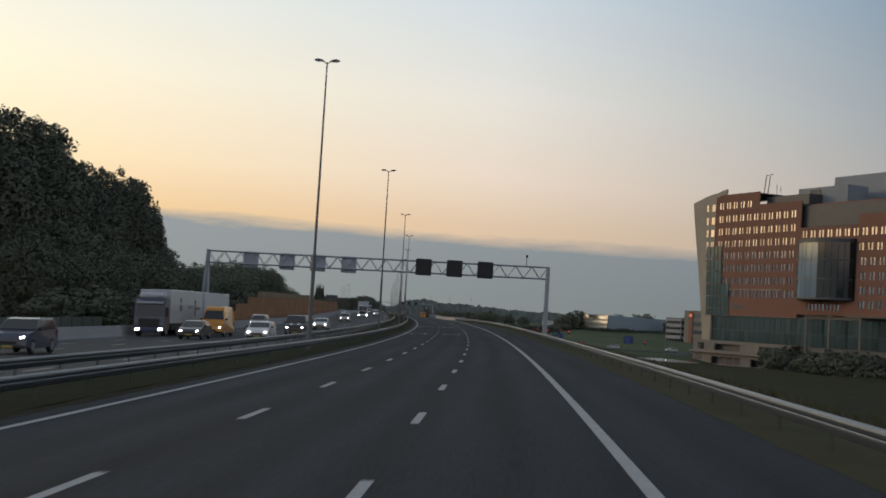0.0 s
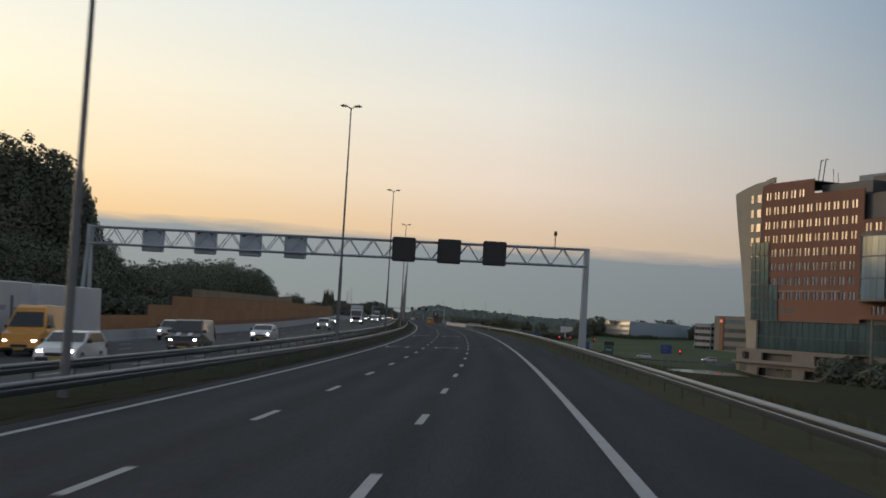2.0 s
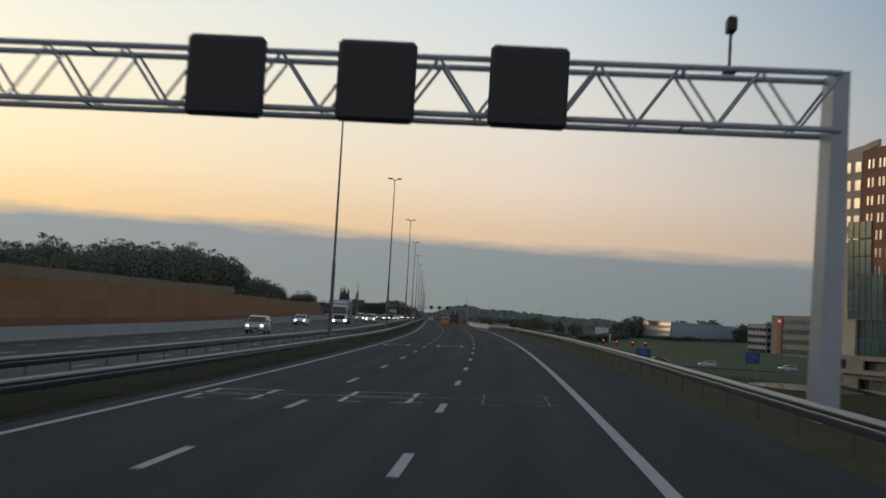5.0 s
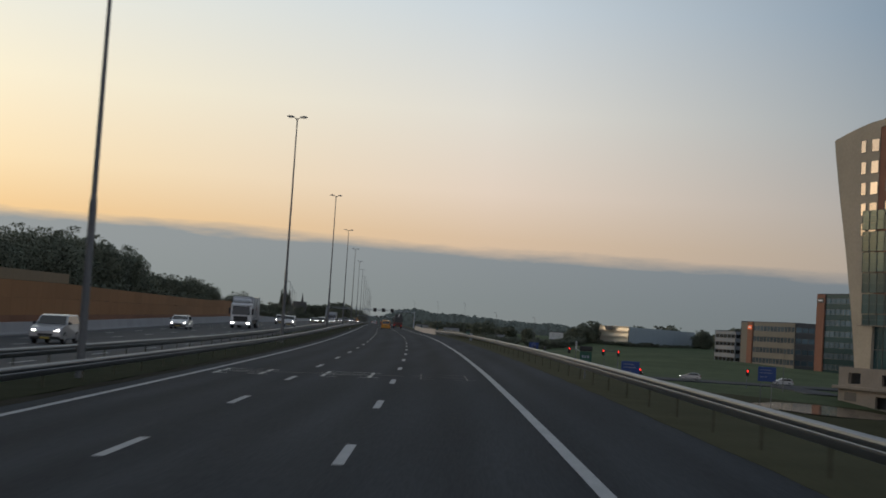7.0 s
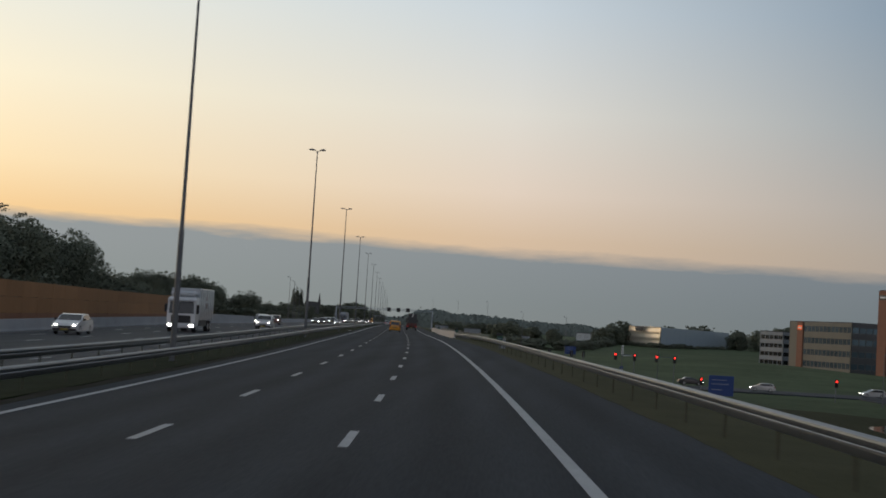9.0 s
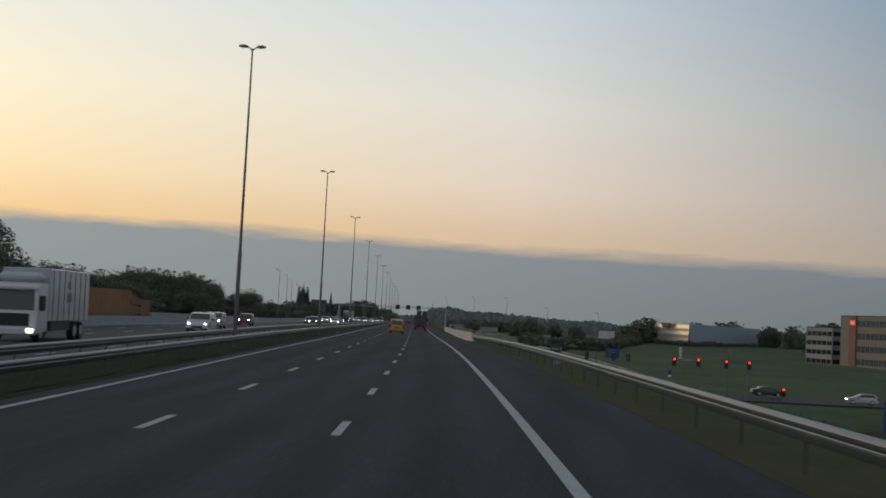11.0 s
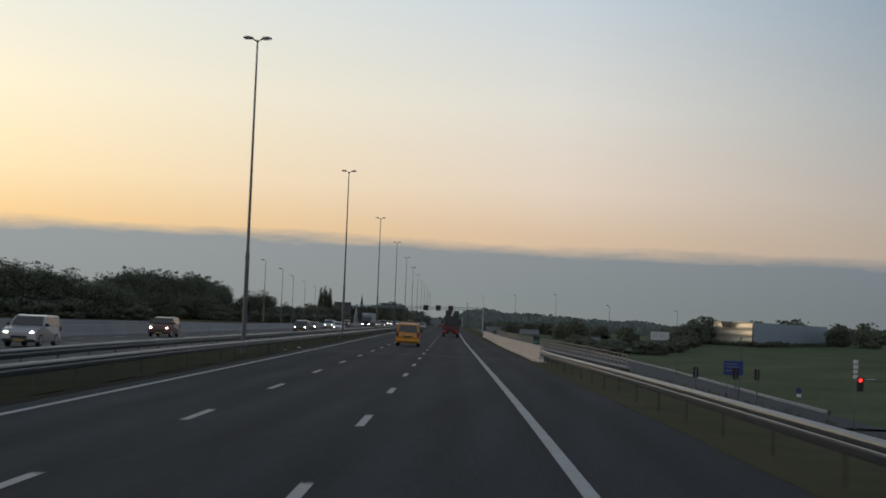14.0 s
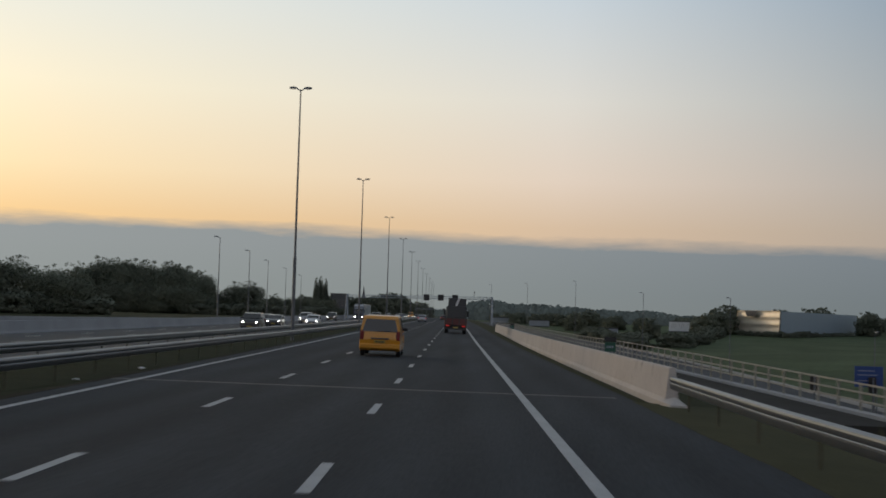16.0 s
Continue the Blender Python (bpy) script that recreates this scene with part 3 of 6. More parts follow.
PANELS = [140.5 + 4 * k for k in range(6)] + [163.7, 166.9, 170.0, 173.1, 176.2] + [179.3 + 4 * k for k in range(53)] + [388.3, 393.0, 397.6]
PANELS[5] = 160.5
for s, e in zip(PANELS, PANELS[1:]):
    h0, h1 = nw_height(s + 0.01), nw_height(e - 0.01) if s > 179 else nw_height(s + 0.01)
    n = 3
    for i in range(n):
        part("panel", strip(s + 0.008, e - 0.008, 4, lambda q: [(-28.98, h0 * i / n - (0.3 if i == 0 else 0) + 0.006), (-28.9, h0 * i / n - (0.3 if i == 0 else 0) + 0.006), (-28.9, (h0 + (h1 - h0) * (q - s) / (e - s)) * (i + 1) / n), (-28.98, (h0 + (h1 - h0) * (q - s) / (e - s)) * (i + 1) / n)], closed=True), NOISE_RED if i == 0 or s > 388 else NOISE_ORANGE, nw)
    if 179 <= s < 268:
        part("top_panel", strip(s + 0.008, e - 0.008, 4, lambda q: [(-28.98, 3.92), (-28.92, 3.92), (-28.92, 4.72), (-28.98, 4.72)], closed=True), NOISE_TAN, nw, "tan top panel")
    part("upright", nw_post, None, nw).matrix_world = on_road(s, -29.06, min(0, h0 - 4.0))

# ---- lamp masts ----
def lamp_mast(m, height, label, double=True, r=0.075, group="lamp masts"):
    t = thing("street_lamp", m, label, "street lamp", group)
    j = height * 0.31
    bm = bmesh.new()
    tube_into(bm, (0, 0, -0.4), (0, 0, j), r * 1.75, r * 1.6, 10)
    tube_into(bm, (0, 0, j), (0, 0, j + 0.25), r * 1.6, r * 1.15, 10)
    part("mast_base", bm, LAMP_STEEL, t)
    bm = bmesh.new()
    tube_into(bm, (0, 0, j), (0, 0, height - 0.1), r * 1.2, r * 0.62, 10)
    part("mast", bm, LAMP_STEEL, t)
    for side in (-1, 1) if double else (-1,):
        bm = bmesh.new()
        tube_into(bm, (0, 0, height - 0.22), (side * 0.26, 0, height - 0.03), r * 0.5, r * 0.45, 8)
        part("arm", bm, LAMP_STEEL, t)
        # a gull-wing head: thick at the arm, drooping and thinner at its tip
        bm = bmesh.new()
        rings = []
        for x, z0, z1, w in ((0.20, -0.07, -0.01, 0.06), (0.34, -0.06, 0.07, 0.13), (0.58, -0.03, 0.10, 0.15), (0.80, -0.03, 0.05, 0.08)):
            rings.append([bm.verts.new((side * x, y, height + z)) for y, z in ((-w, z0), (w, z0), (w * 0.7, z1), (-w * 0.7, z1))])
        for a, b in zip(rings, rings[1:]):
            for k in range(4):
                bm.faces.new((a[k], a[(k + 1) % 4], b[(k + 1) % 4], b[k]))
        bm.faces.new(rings[0][::-1])
        bm.faces.new(rings[-1])
        bmesh.ops.recalc_face_normals(bm, faces=bm.faces[:])
        head = part("lamp_head", bm, LAMP_STEEL, t)
        x0, x1 = sorted((side * 0.38, side * 0.70))
        part("lens", boxed(x0, x1, -0.09, 0.09, height - 0.075, height - 0.055), LAMP_GLASS, head)
    return t


LAMPS = (77.4, 139.9, 200.9, 261.4, 328.1, 393.3, 459.5, 522.4, 584.1, 642.6, 700.4, 760, 820, 880, 940, 1000, 1060)
LIFT = {77.4: 0.36, 139.9: 0.40, 459.5: 0.27, 522.4: 0.27, 584.1: 0.25}
mast = lamp_mast(on_road(LAMPS[0], -9.72, LIFT[LAMPS[0]]), 17.6, "tall tapered grey twin-arm lamp mast on the median")
for s in LAMPS[1:]:
    copy_thing(mast, on_road(s, -9.72, LIFT.get(s, 0.0)))

# ---- viaduct edge with railing ----
VIADUCT = material("mossy_concrete", (0.042, 0.040, 0.036), 0.95, spec=0.1, grain=0.3, grain_scale=5.0, blotch=0.3)
swept("viaduct_edge", strip(398, 700, 6, lambda s: [(8.3, -0.9), (8.3, -0.12), (12.278, -0.14), (12.278, -0.9)], closed=True), VIADUCT, "grey concrete edge strip of the viaduct", "viaduct edge")
swept("viaduct_kerb", strip(399.5, 700, 6, lambda s: [(12.28, -0.9), (12.28, -0.05), (12.31, -0.03), (12.5, -0.03), (12.5, -0.9)], closed=True), CONCRETE_GREY, "pale concrete kerb under the viaduct railing", "viaduct edge")
rail_thing = thing("railing", Matrix.Identity(4), "pale weathered metal railing along the viaduct edge", "railing", "", "structure")
RAIL_PALE = material("pale_railing_paint", (0.27, 0.265, 0.235), 0.6, 0.2, grain=0.15, blotch=0.2)
def rail_top(s):
    return float(np.interp(s, [400, 425, 450, 560], [0.68, 0.86, 0.97, 1.0]))


for k0 in (0.30, 0.62, 0.95):
    h = 0.045
    part("rail", strip(400, 696, 6, lambda s: [(12.36, k0 * rail_top(s)), (12.41, k0 * rail_top(s)), (12.41, k0 * rail_top(s) + h), (12.36, k0 * rail_top(s) + h)], closed=True), RAIL_PALE, rail_thing)
bal = mesh_of("baluster", boxed(-0.03, 0.03, -0.04, 0.04, -0.05, 0.97), RAIL_PALE)
for k in range(110):
    part("baluster", bal, None, rail_thing).matrix_world = on_road(400 + k * 2.0, 12.385) @ Matrix.Diagonal((1, 1, rail_top(400 + k * 2.0), 1))


# ---- sign gantry over both carriageways ----
def gantry(m, label, left=-29.6, right=8.65, base=7.75, tall=1.30, sign=1.0, backs=True, bar=1.0):
    """m: on the lane line under the beam. x across the road."""
    t = thing("sign_gantry", m, label, "gantry", "motorway gantries")
    def top(x):
        return base + 0.010 * (x - left)
    depth = 0.55
    for y in (-depth, depth):
        for dz in (0.0, -tall):
            bm = bmesh.new()
            tube_into(bm, (left, y, top(left) + dz), (right, y, top(right) + dz), 0.075 * bar, None, 8)
            part("chord", bm, GANTRY_STEEL, t)
        n = 21
        for i in range(n):
            x0 = left + (right - left) * i / n
            x1 = left + (right - left) * (i + 1) / n
            xm = (x0 + x1) / 2
            for a, b in (((x0, y, top(x0)), (xm, y, top(xm) - tall)), ((xm, y, top(xm) - tall), (x1, y, top(x1)))):
                bm = bmesh.new()
                tube_into(bm, a, b, 0.035 * bar, None, 6)
                part("diagonal", bm, GANTRY_STEEL, t)
    for i in range(12):
        x = left + (right - left) * i / 11
        for dz in (0.0, -tall):
            bm = bmesh.new()
            tube_into(bm, (x, -depth, top(x) + dz), (x, depth, top(x) + dz), 0.03, None, 6)
            part("cross_tie", bm, GANTRY_STEEL, t)
    # right leg: one tapered box column; left leg: two splayed tubes
    bm = boxed(right - 0.18, right + 0.18, -0.55, 0.55, -1.4, top(right) + 0.05)
    for v in bm.verts:
        if v.co.z < 0:
            v.co.x = right + (v.co.x - right) * 1.45
    part("leg", bm, GANTRY_STEEL, t)
    part("foot", boxed(right - 0.6, right + 0.6, -0.8, 0.8, -1.6, -0.5), CONCRETE_GREY, t)
    for x in (-0.55, 0.35):
        bm = bmesh.new()
        tube_into(bm, (left + x, 0, -1.6), (left + x * 0.1, 0, top(left) + 0.05), 0.2, 0.16, 8)
        part("leg", bm, GANTRY_STEEL, t)
    part("end_plate", boxed(left - 0.12, left + 0.12, -0.6, 0.6, top(left) - tall - 0.1, top(left) + 0.15), GANTRY_STEEL, t)
    def panel(x, y0, mat, lab, w=0.89, dz=0.0):
        mid, w = top(x) - tall / 2 + dz, w * sign
        bm = boxed(x - w, x + w, y0 - 0.18, y0 + 0.18, mid - 0.95 * sign, mid + 0.91 * sign, bevel=0.09)
        p = part("matrix_sign", bm, mat, t, lab)
        bm = bmesh.new()
        for side in (-1, 1):
            box_into(bm, x + side * 0.5 - 0.04, x + side * 0.5 + 0.04, min(y0, 0) + 0.1, max(y0, 0), top(x) - 0.2, top(x) - 0.1)
            box_into(bm, x + side * 0.5 - 0.04, x + side * 0.5 + 0.04, min(y0, 0) + 0.1, max(y0, 0), top(x) - tall, top(x) - tall + 0.1)
        part("bracket", bm, STEEL_DARK, p)
        return p
    for x in (-5.3, -1.85, 1.6):
        p = panel(x, -0.85, SIGN_DARK, "blank black matrix sign")
        part("screen", boxed(x - 0.7 * sign, x + 0.7 * sign, -1.045, -1.03, top(x) - tall / 2 - 0.74 * sign, top(x) - tall / 2 + 0.74 * sign), PLASTIC, p)
    for x in (-13.8, -17.3, -20.8, -24.9) if backs else ():
        p = panel(x, 0.85, SIGN_BACK, "grey back of a matrix sign", 0.86, -0.1)
        part("door", boxed(x - 0.6, x + 0.6, 0.65, 0.668, top(x) - 1.45, top(x) - 0.1), SIGN_BACK, p)
    bm = bmesh.new()
    tube_into(bm, (6.2, 0, top(6.2)), (6.2, 0, top(6.2) + 1.1), 0.035)
    box_into(bm, 6.06, 6.34, -0.15, 0.15, top(6.2), top(6.2) + 0.12)
    cp = part("camera_pole", bm, STEEL_DARK, t)
    part("traffic_camera", boxed(6.09, 6.31, -0.25, 0.2, top(6.2) + 0.95, top(6.2) + 1.3, bevel=0.04), PLASTIC, cp)
    return t


def level(s, d=0.0, z=0.0):
    p = at(s, d, z)
    return Matrix.Translation(p) @ Matrix.Rotation(heading(s), 4, "Z")


gantry(level(143.4), "grey steel lattice gantry with black matrix signs over the motorway")
g2 = gantry(level(683), "slim grey gantry with three black matrix signs far ahead", -24.5, 10.6, 5.95, 0.55, 0.78, False, 0.8)
copy_thing(g2, level(1240))

# ---- buildings ----
def wall_grid(bm, a0, a1, z0, z1, holes, depth=0.3):
    """A wall in the x-z plane (front at y = 0, back at +depth) with rectangular openings through it.
    holes: rows (zb, zt, [(x0, x1), ...]), from the lowest up."""
    z = z0
    for zb, zt, spans in holes:
        box_into(bm, a0, a1, 0, depth, z, zb)
        x = a0
        for x0, x1 in spans:
            if x0 > x:
                box_into(bm, x, x0, 0, depth, zb, zt)
            x = x1
        if a1 > x:
            box_into(bm, x, a1, 0, depth, zb, zt)
        z = zt
    if z1 > z:
        box_into(bm, a0, a1, 0, depth, z, z1)


_pane, _win = {}, {}


def window(parent, x0, x1, z0, z1, y=0.0, glass=MIRROR_GLASS, mull=0, name="window", bars=0):
    """A framed window set back in its opening, its pane a part of its own; alike ones share their meshes."""
    w, h = round(x1 - x0, 2), round(z1 - z0, 2)
    key = (w, h, mull, bars, glass is GREEN_GLASS)
    if key not in _win:
        bm = bmesh.new()
        f = 0.07
        for a, b, c, d in ((0, w, 0, f), (0, w, h - f, h), (0, f, f, h - f), (w - f, w, f, h - f)):
            box_into(bm, a, b, 0.10, 0.2, c, d)
        for i in range(mull):
            x = w * (i + 1) / (mull + 1)
            box_into(bm, x - 0.04, x + 0.04, 0.10, 0.2, f, h - f)
        for i in range(bars):
            z = h * (i + 1) / (bars + 1)
            box_into(bm, f, w - f, 0.11, 0.2, z - 0.04, z + 0.04)
        _win[key] = mesh_of("window", bm, FRAME_TEAL if glass is GREEN_GLASS else FRAME_GREY)
    pk = (w, h, glass.name)
    if pk not in _pane:
        _pane[pk] = mesh_of("pane", boxed(0.05, w - 0.05, 0.15, 0.17, 0.05, h - 0.05), glass)
    ob = part(name, _win[key], None, parent)
    ob.location = (x0, y, z0)
    part("pane", _pane[pk], None, ob)
    return ob


def facade(root, name, mat, a0, a1, z0, z1, rows, y=0.0, glass=MIRROR_GLASS, depth=0.3, mull=0, label="", bars=0):
    bm = bmesh.new()
    wall_grid(bm, a0, a1, z0, z1, [(zb, zt, sp) for zb, zt, sp in rows], depth)
    w = part(name, bm, mat, root, label)
    w.location = (0, y, 0)
    for zb, zt, sp in rows:
        for x0, x1 in sp:
            window(root, x0, x1, zb, zt, y, glass, mull, bars=bars)
    return w


FRAME_DARK = material("dark_bay_frame", (0.055, 0.065, 0.072), 0.5, grain=0.1)


def office_block():
    """x runs along the street front from the far corner, y into the building, z is world height."""
    ux, uy = 0.435, -0.9004
    m = Matrix(((ux, -uy, 0, 57.8), (uy, ux, 0, 403.4), (0, 0, 1, 0), (0, 0, 0, 1)))
    t = thing("office_building", m, "orange brick office block with gleaming windows and tan stone prow", "office building")
    rows_z = (38.9, 35.0, 31.2, 27.5, 23.9, 20.2, 16.5, 12.8)
    H = 2.05
    # tan stone prow: it leans outwards and its top sweeps up
    zs = [-0.9, 4, 8, 12, 16, 20, 24, 28, 32, 36, 39, 41.5]
    left = [7.9, 7.3, 6.6, 5.9, 5.1, 4.3, 3.4, 2.5, 1.6, 0.8, 0.2, -0.2]
    bm = bmesh.new()
    rows = []
    for z, x in zip(zs, left):
        row = []
        for k in range(7):
            f = k / 6
            xx = x + (11.9 - x) * f
            zz = z + (math.sin(f * 1.3) * 2.6 if z > 41 else 0)
            row.append(bm.verts.new((xx, -0.12, zz)))
        rows.append(row)
    for a, b in zip(rows, rows[1:]):
        for k in range(6):
            bm.faces.new((a[k], a[k + 1], b[k + 1], b[k]))
    ext = bmesh.ops.extrude_face_region(bm, geom=bm.faces[:])
    bmesh.ops.translate(bm, vec=(0, 15, 0), verts=[v for v in ext["geom"] if isinstance(v, bmesh.types.BMVert)])
    bmesh.ops.recalc_face_normals(bm, faces=bm.faces[:])
    part("prow", bm, STONE, t, "tan stone prow leaning outwards")
    # blade of stone that closes the front's upper edge
    bm = bmesh.new()
    pts = [(11.9, 42.6), (11.9, 43.9), (14.5, 44.5), (17.0, 44.9), (17.0, 43.6)]
    f = bm.faces.new([bm.verts.new((x, -0.15, z)) for x, z in pts])
    e = bmesh.ops.extrude_face_region(bm, geom=[f])
    bmesh.ops.translate(bm, vec=(0, 0.6, 0), verts=[v for v in e["geom"] if isinstance(v, bmesh.types.BMVert)])
    part("parapet_blade", bm, STONE, t)
    for i, z in enumerate(rows_z):
        for x, w in ((7.1 + 0.2 * i, 1.4), (9.9, 2.0)) if i < 5 else ():
            window(t, x, x + w, z - 0.5, z + 1.8, -0.36, MIRROR_GLASS)
    # corner of green glass below
    for i, z in enumerate((24.4, 20.6, 16.9, 13.2, 9.5, 7.45)):
        for k in range(4 if z > 15 else 6):
            x = 8.4 + 0.2 * i + k * 1.9
            window(t, x, x + 1.8, z, z + (3.5 if i < 5 else 1.95), -0.40, GREEN_GLASS, 0, bars=1)
    # brick front
    def pairs(a, b, pitch=3.4):
        out, x = [], a
        while x + 2.4 < b:
            out += [(x, x + 0.95), (x + 1.3, x + 2.25)]
            x += pitch
        return out
    rows = []
    for z in reversed(rows_z[1:]):
        lo = 20.4 if z < 14 else 16.5 if z < 24 else 13.4
        rows.append((z, z + H, pairs(lo, 51.5)))
    facade(t, "brick_wall", BRICK, 11.9, 51.9, 7.4, 38.6, rows)
    facade(t, "brick_wall", BRICK, 11.9, 33.0, 38.603, 43.3, [(38.9, 38.9 + H, pairs(13.4, 30.5))])
    part("ledge", boxed(16.5, 44.6, -0.14, 0.0, 14.86, 15.14), STONE, t, "pale stone ledge")
    part("brick_gable", boxed(33.0, 51.9, 0.0, 0.3, 38.603, 39.6), BRICK, t)
    part("attic", boxed(33.0, 51.8, 2.5, 14, 38.6, 41.8), CLAD_DARK, t)
    # second brick front, lower, with the long lit row
    rows2 = [(z, z + H, pairs(76.2, 126)) for z in (10.4, 14.0, 17.7, 21.5)] + [(25.3, 25.3 + H, pairs(75.2, 126)), (29.2, 29.2 + H, pairs(52.6, 126))]
    facade(t, "brick_wall", BRICK, 74.8, 128, 8.4, 28.5, rows2[:-1], y=0.0)
    facade(t, "brick_wall", BRICK, 51.9, 128, 28.503, 32.0, rows2[-1:], y=-0.02)
    part("brick_wall", boxed(75.3, 128, -0.02, 0.3, 32.003, 34.8), BRICK, t)
    facade(t, "brick_wall", BRICK, 51.9, 74.797, 8.4, 12.4, [(9.6, 11.4, [(56 + 1.5 * k, 57 + 1.5 * k) for k in range(9)])])
    rows3 = [(z, z + 1.8, pairs(53.2, 108)) for z in (32.9, 36.0)]
    facade(t, "setback_wall", BRICK, 51.9, 110, 32.0, 38.8, rows3, y=3.0, glass=MIRROR_GLASS)
    # the rounded glass bay
    bm = bmesh.new()
    n = 14
    ring = [(63.3 - 10.6 * math.cos(math.pi * i / n), -5.0 * math.sin(math.pi * i / n)) for i in range(n + 1)]
    for zb, zt in ((12.4, 13.0), (27.4, 28.4), (17.6, 17.9), (22.6, 22.9)):
        a = [bm.verts.new((x, y - 0.06, zb)) for x, y in ring]
        b = [bm.verts.new((x, y - 0.06, zt)) for x, y in ring]
        for i in range(n):
            f = bm.faces.new((a[i], a[i + 1], b[i + 1], b[i]))
        bm.faces.new(a)
        bm.faces.new(b[::-1])
    part("bay_band", bm, FRAME_DARK, t)
    for i in range(n):
        (xa, ya), (xb, yb) = ring[i], ring[i + 1]
        for zb, zt in ((13.0, 17.6), (17.9, 22.6), (22.9, 27.4)):
            bm = bmesh.new()
            c = Vector((xb - xa, yb - ya, 0)).normalized()
            q = [Vector((xa, ya, zb)) + c * 0.05, Vector((xb, yb, zb)) - c * 0.05, Vector((xb, yb, zt)) - c * 0.05, Vector((xa, ya, zt)) + c * 0.05]
            f = bm.faces.new([bm.verts.new(v) for v in q])
            e = bmesh.ops.extrude_face_region(bm, geom=[f])
            bmesh.ops.translate(bm, vec=Vector((-c.y, c.x, 0)) * 0.1, verts=[v for v in e["geom"] if isinstance(v, bmesh.types.BMVert)])
            part("bay_pane", bm, BLUE_GLASS if i < n * 0.55 else DARK_GLASS, t, "curved bay glass")
    part("bay_core", boxed(53.2, 73.6, 0.4, 3, 12.4, 28.4), CLAD_DARK, t)
    # glazed ground storeys, with stone sill and pillars
    for k in range(50):
        x = 9.6 + k * 2.32
        for zb, zt in ((-0.15, 3.2), (3.3, 7.3)):
            window(t, x, x + 2.2, zb, zt, 0.35, GREEN_GLASS, 1)
    part("sill_band", boxed(8.2, 74, -0.3, 0.6, 7.3, 7.42), PLINTH, t)
    part("back_wall", boxed(8.6, 127, 1.2, 15, -10.8, 38.2), CLAD_DARK, t)
    for x in (59.0, 68.2, 80, 90, 100, 112):
        bm = bmesh.new()
        tube_into(bm, (x, -2.2, -10.5), (x, -2.2, 8.4), 0.32, None, 10)
        part("pillar", bm, PLINTH, t)
    part("soffit", boxed(74.8, 128, -3.0, 1.2, 8.0, 8.4), FRAME_DARK, t)
    # stone plinth with parking openings
    rows = [(-7.0, -4.9, [(15.2, 29.5), (34.4, 50.0)]), (-3.0, -1.1, [(8.2, 11.3), (16.6, 29.2), (38.0, 51.0)])]
    bm = bmesh.new()
    wall_grid(bm, 5.6, 52, -10.6, -0.25, rows, 0.5)
    w = part("plinth", bm, PLINTH, t, "pale stone plinth with dark parking openings")
    w.location = (0, -1.6, 0)
    # dark panel on the wall, in place of a shaded opening
    for x0, x1, z0, z1 in ((7.3, 10.4, -6.1, -4.5),):
        part("opening", boxed(x0, x1, -1.615, -1.5, z0, z1), CLAD_DARK, t, "dark panel standing for a shaded parking opening")
    for x in (18.8, 22.4, 26.0, 38.5, 42.5, 46.5):
        part("opening_post", boxed(x - 0.12, x + 0.12, -1.4, -1.2, -7.0, -4.9), PLINTH, t)
    part("plinth_ledge", boxed(4.9, 52, -2.5, -1.6, -4.0, -3.45, bevel=0.05), PLINTH, t)
    part("plinth_deck", boxed(5.6, 60, -1.6, 0.3, -0.25, -0.16), PLINTH, t)
    # dark box behind the openings: the shade of the parking put into colour
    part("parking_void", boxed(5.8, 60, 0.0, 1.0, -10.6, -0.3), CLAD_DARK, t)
    # the shade on this low storey is put into its colour
    part("plinth", boxed(60.1, 128, -2.2, 0.3, -10.8, -0.3), CLAD_DARK, t, "low storey with shade put into its dark colour")
    part("side_return", boxed(128, 128.4, 0, 15, -10.8, 34.8), BRICK, t)
    # roof and plant
    part("roof", boxed(11.9, 51.8, 0.3, 15, 38.2, 38.7), ROOF_DARK, t)
    part("roof", boxed(11.9, 33, 0.3, 14, 42.6, 42.9), ROOF_DARK, t)
    part("roof", boxed(51.9, 128, 0.3, 15, 31.9, 32.2), ROOF_DARK, t)
    part("plant_room", boxed(41.4, 62, 7.0, 14, 38.5, 44.0), CLAD_GREY, t, "grey metal plant room")
    part("plant_louvre", boxed(46.5, 51, 6.9, 7.0, 41.4, 43.4), CLAD_DARK, t)
    part("rear_wing", boxed(43.2, 125, 18, 34, -10, 48.3), CLAD_GREY, t, "tall grey clad rear wing")
    for x, z in ((30.4, 48.5), (32.2, 48.6)):
        bm = bmesh.new()
        tube_into(bm, (x - 1.2, 4, 41.6), (x, 4, z), 0.13)
        tube_into(bm, (x, 4, z), (x + 1.1, 4, z - 0.1), 0.1)
        part("facade_crane", bm, STEEL_DARK, t)
    for x in (34.4, 36.2):
        bm = bmesh.new()
        tube_into(bm, (x, 5, 41), (x - 0.4, 5, 46.3 - (x - 34) * 0.6), 0.07)
        part("antenna", bm, STEEL_DARK, t)
    # dark mark of a company on the brick
    bm = bmesh.new()
    box_into(bm, 21.5, 23.2, -0.06, 0, 9.3, 11.2)
    for k in range(4):
        box_into(bm, 23.7 + k * 1.1, 24.5 + k * 1.1, -0.06, 0, 9.4, 10.6)
    part("wall_sign", bm, CLAD_DARK, t, "dark emblem and bars on the brick")


office_block()


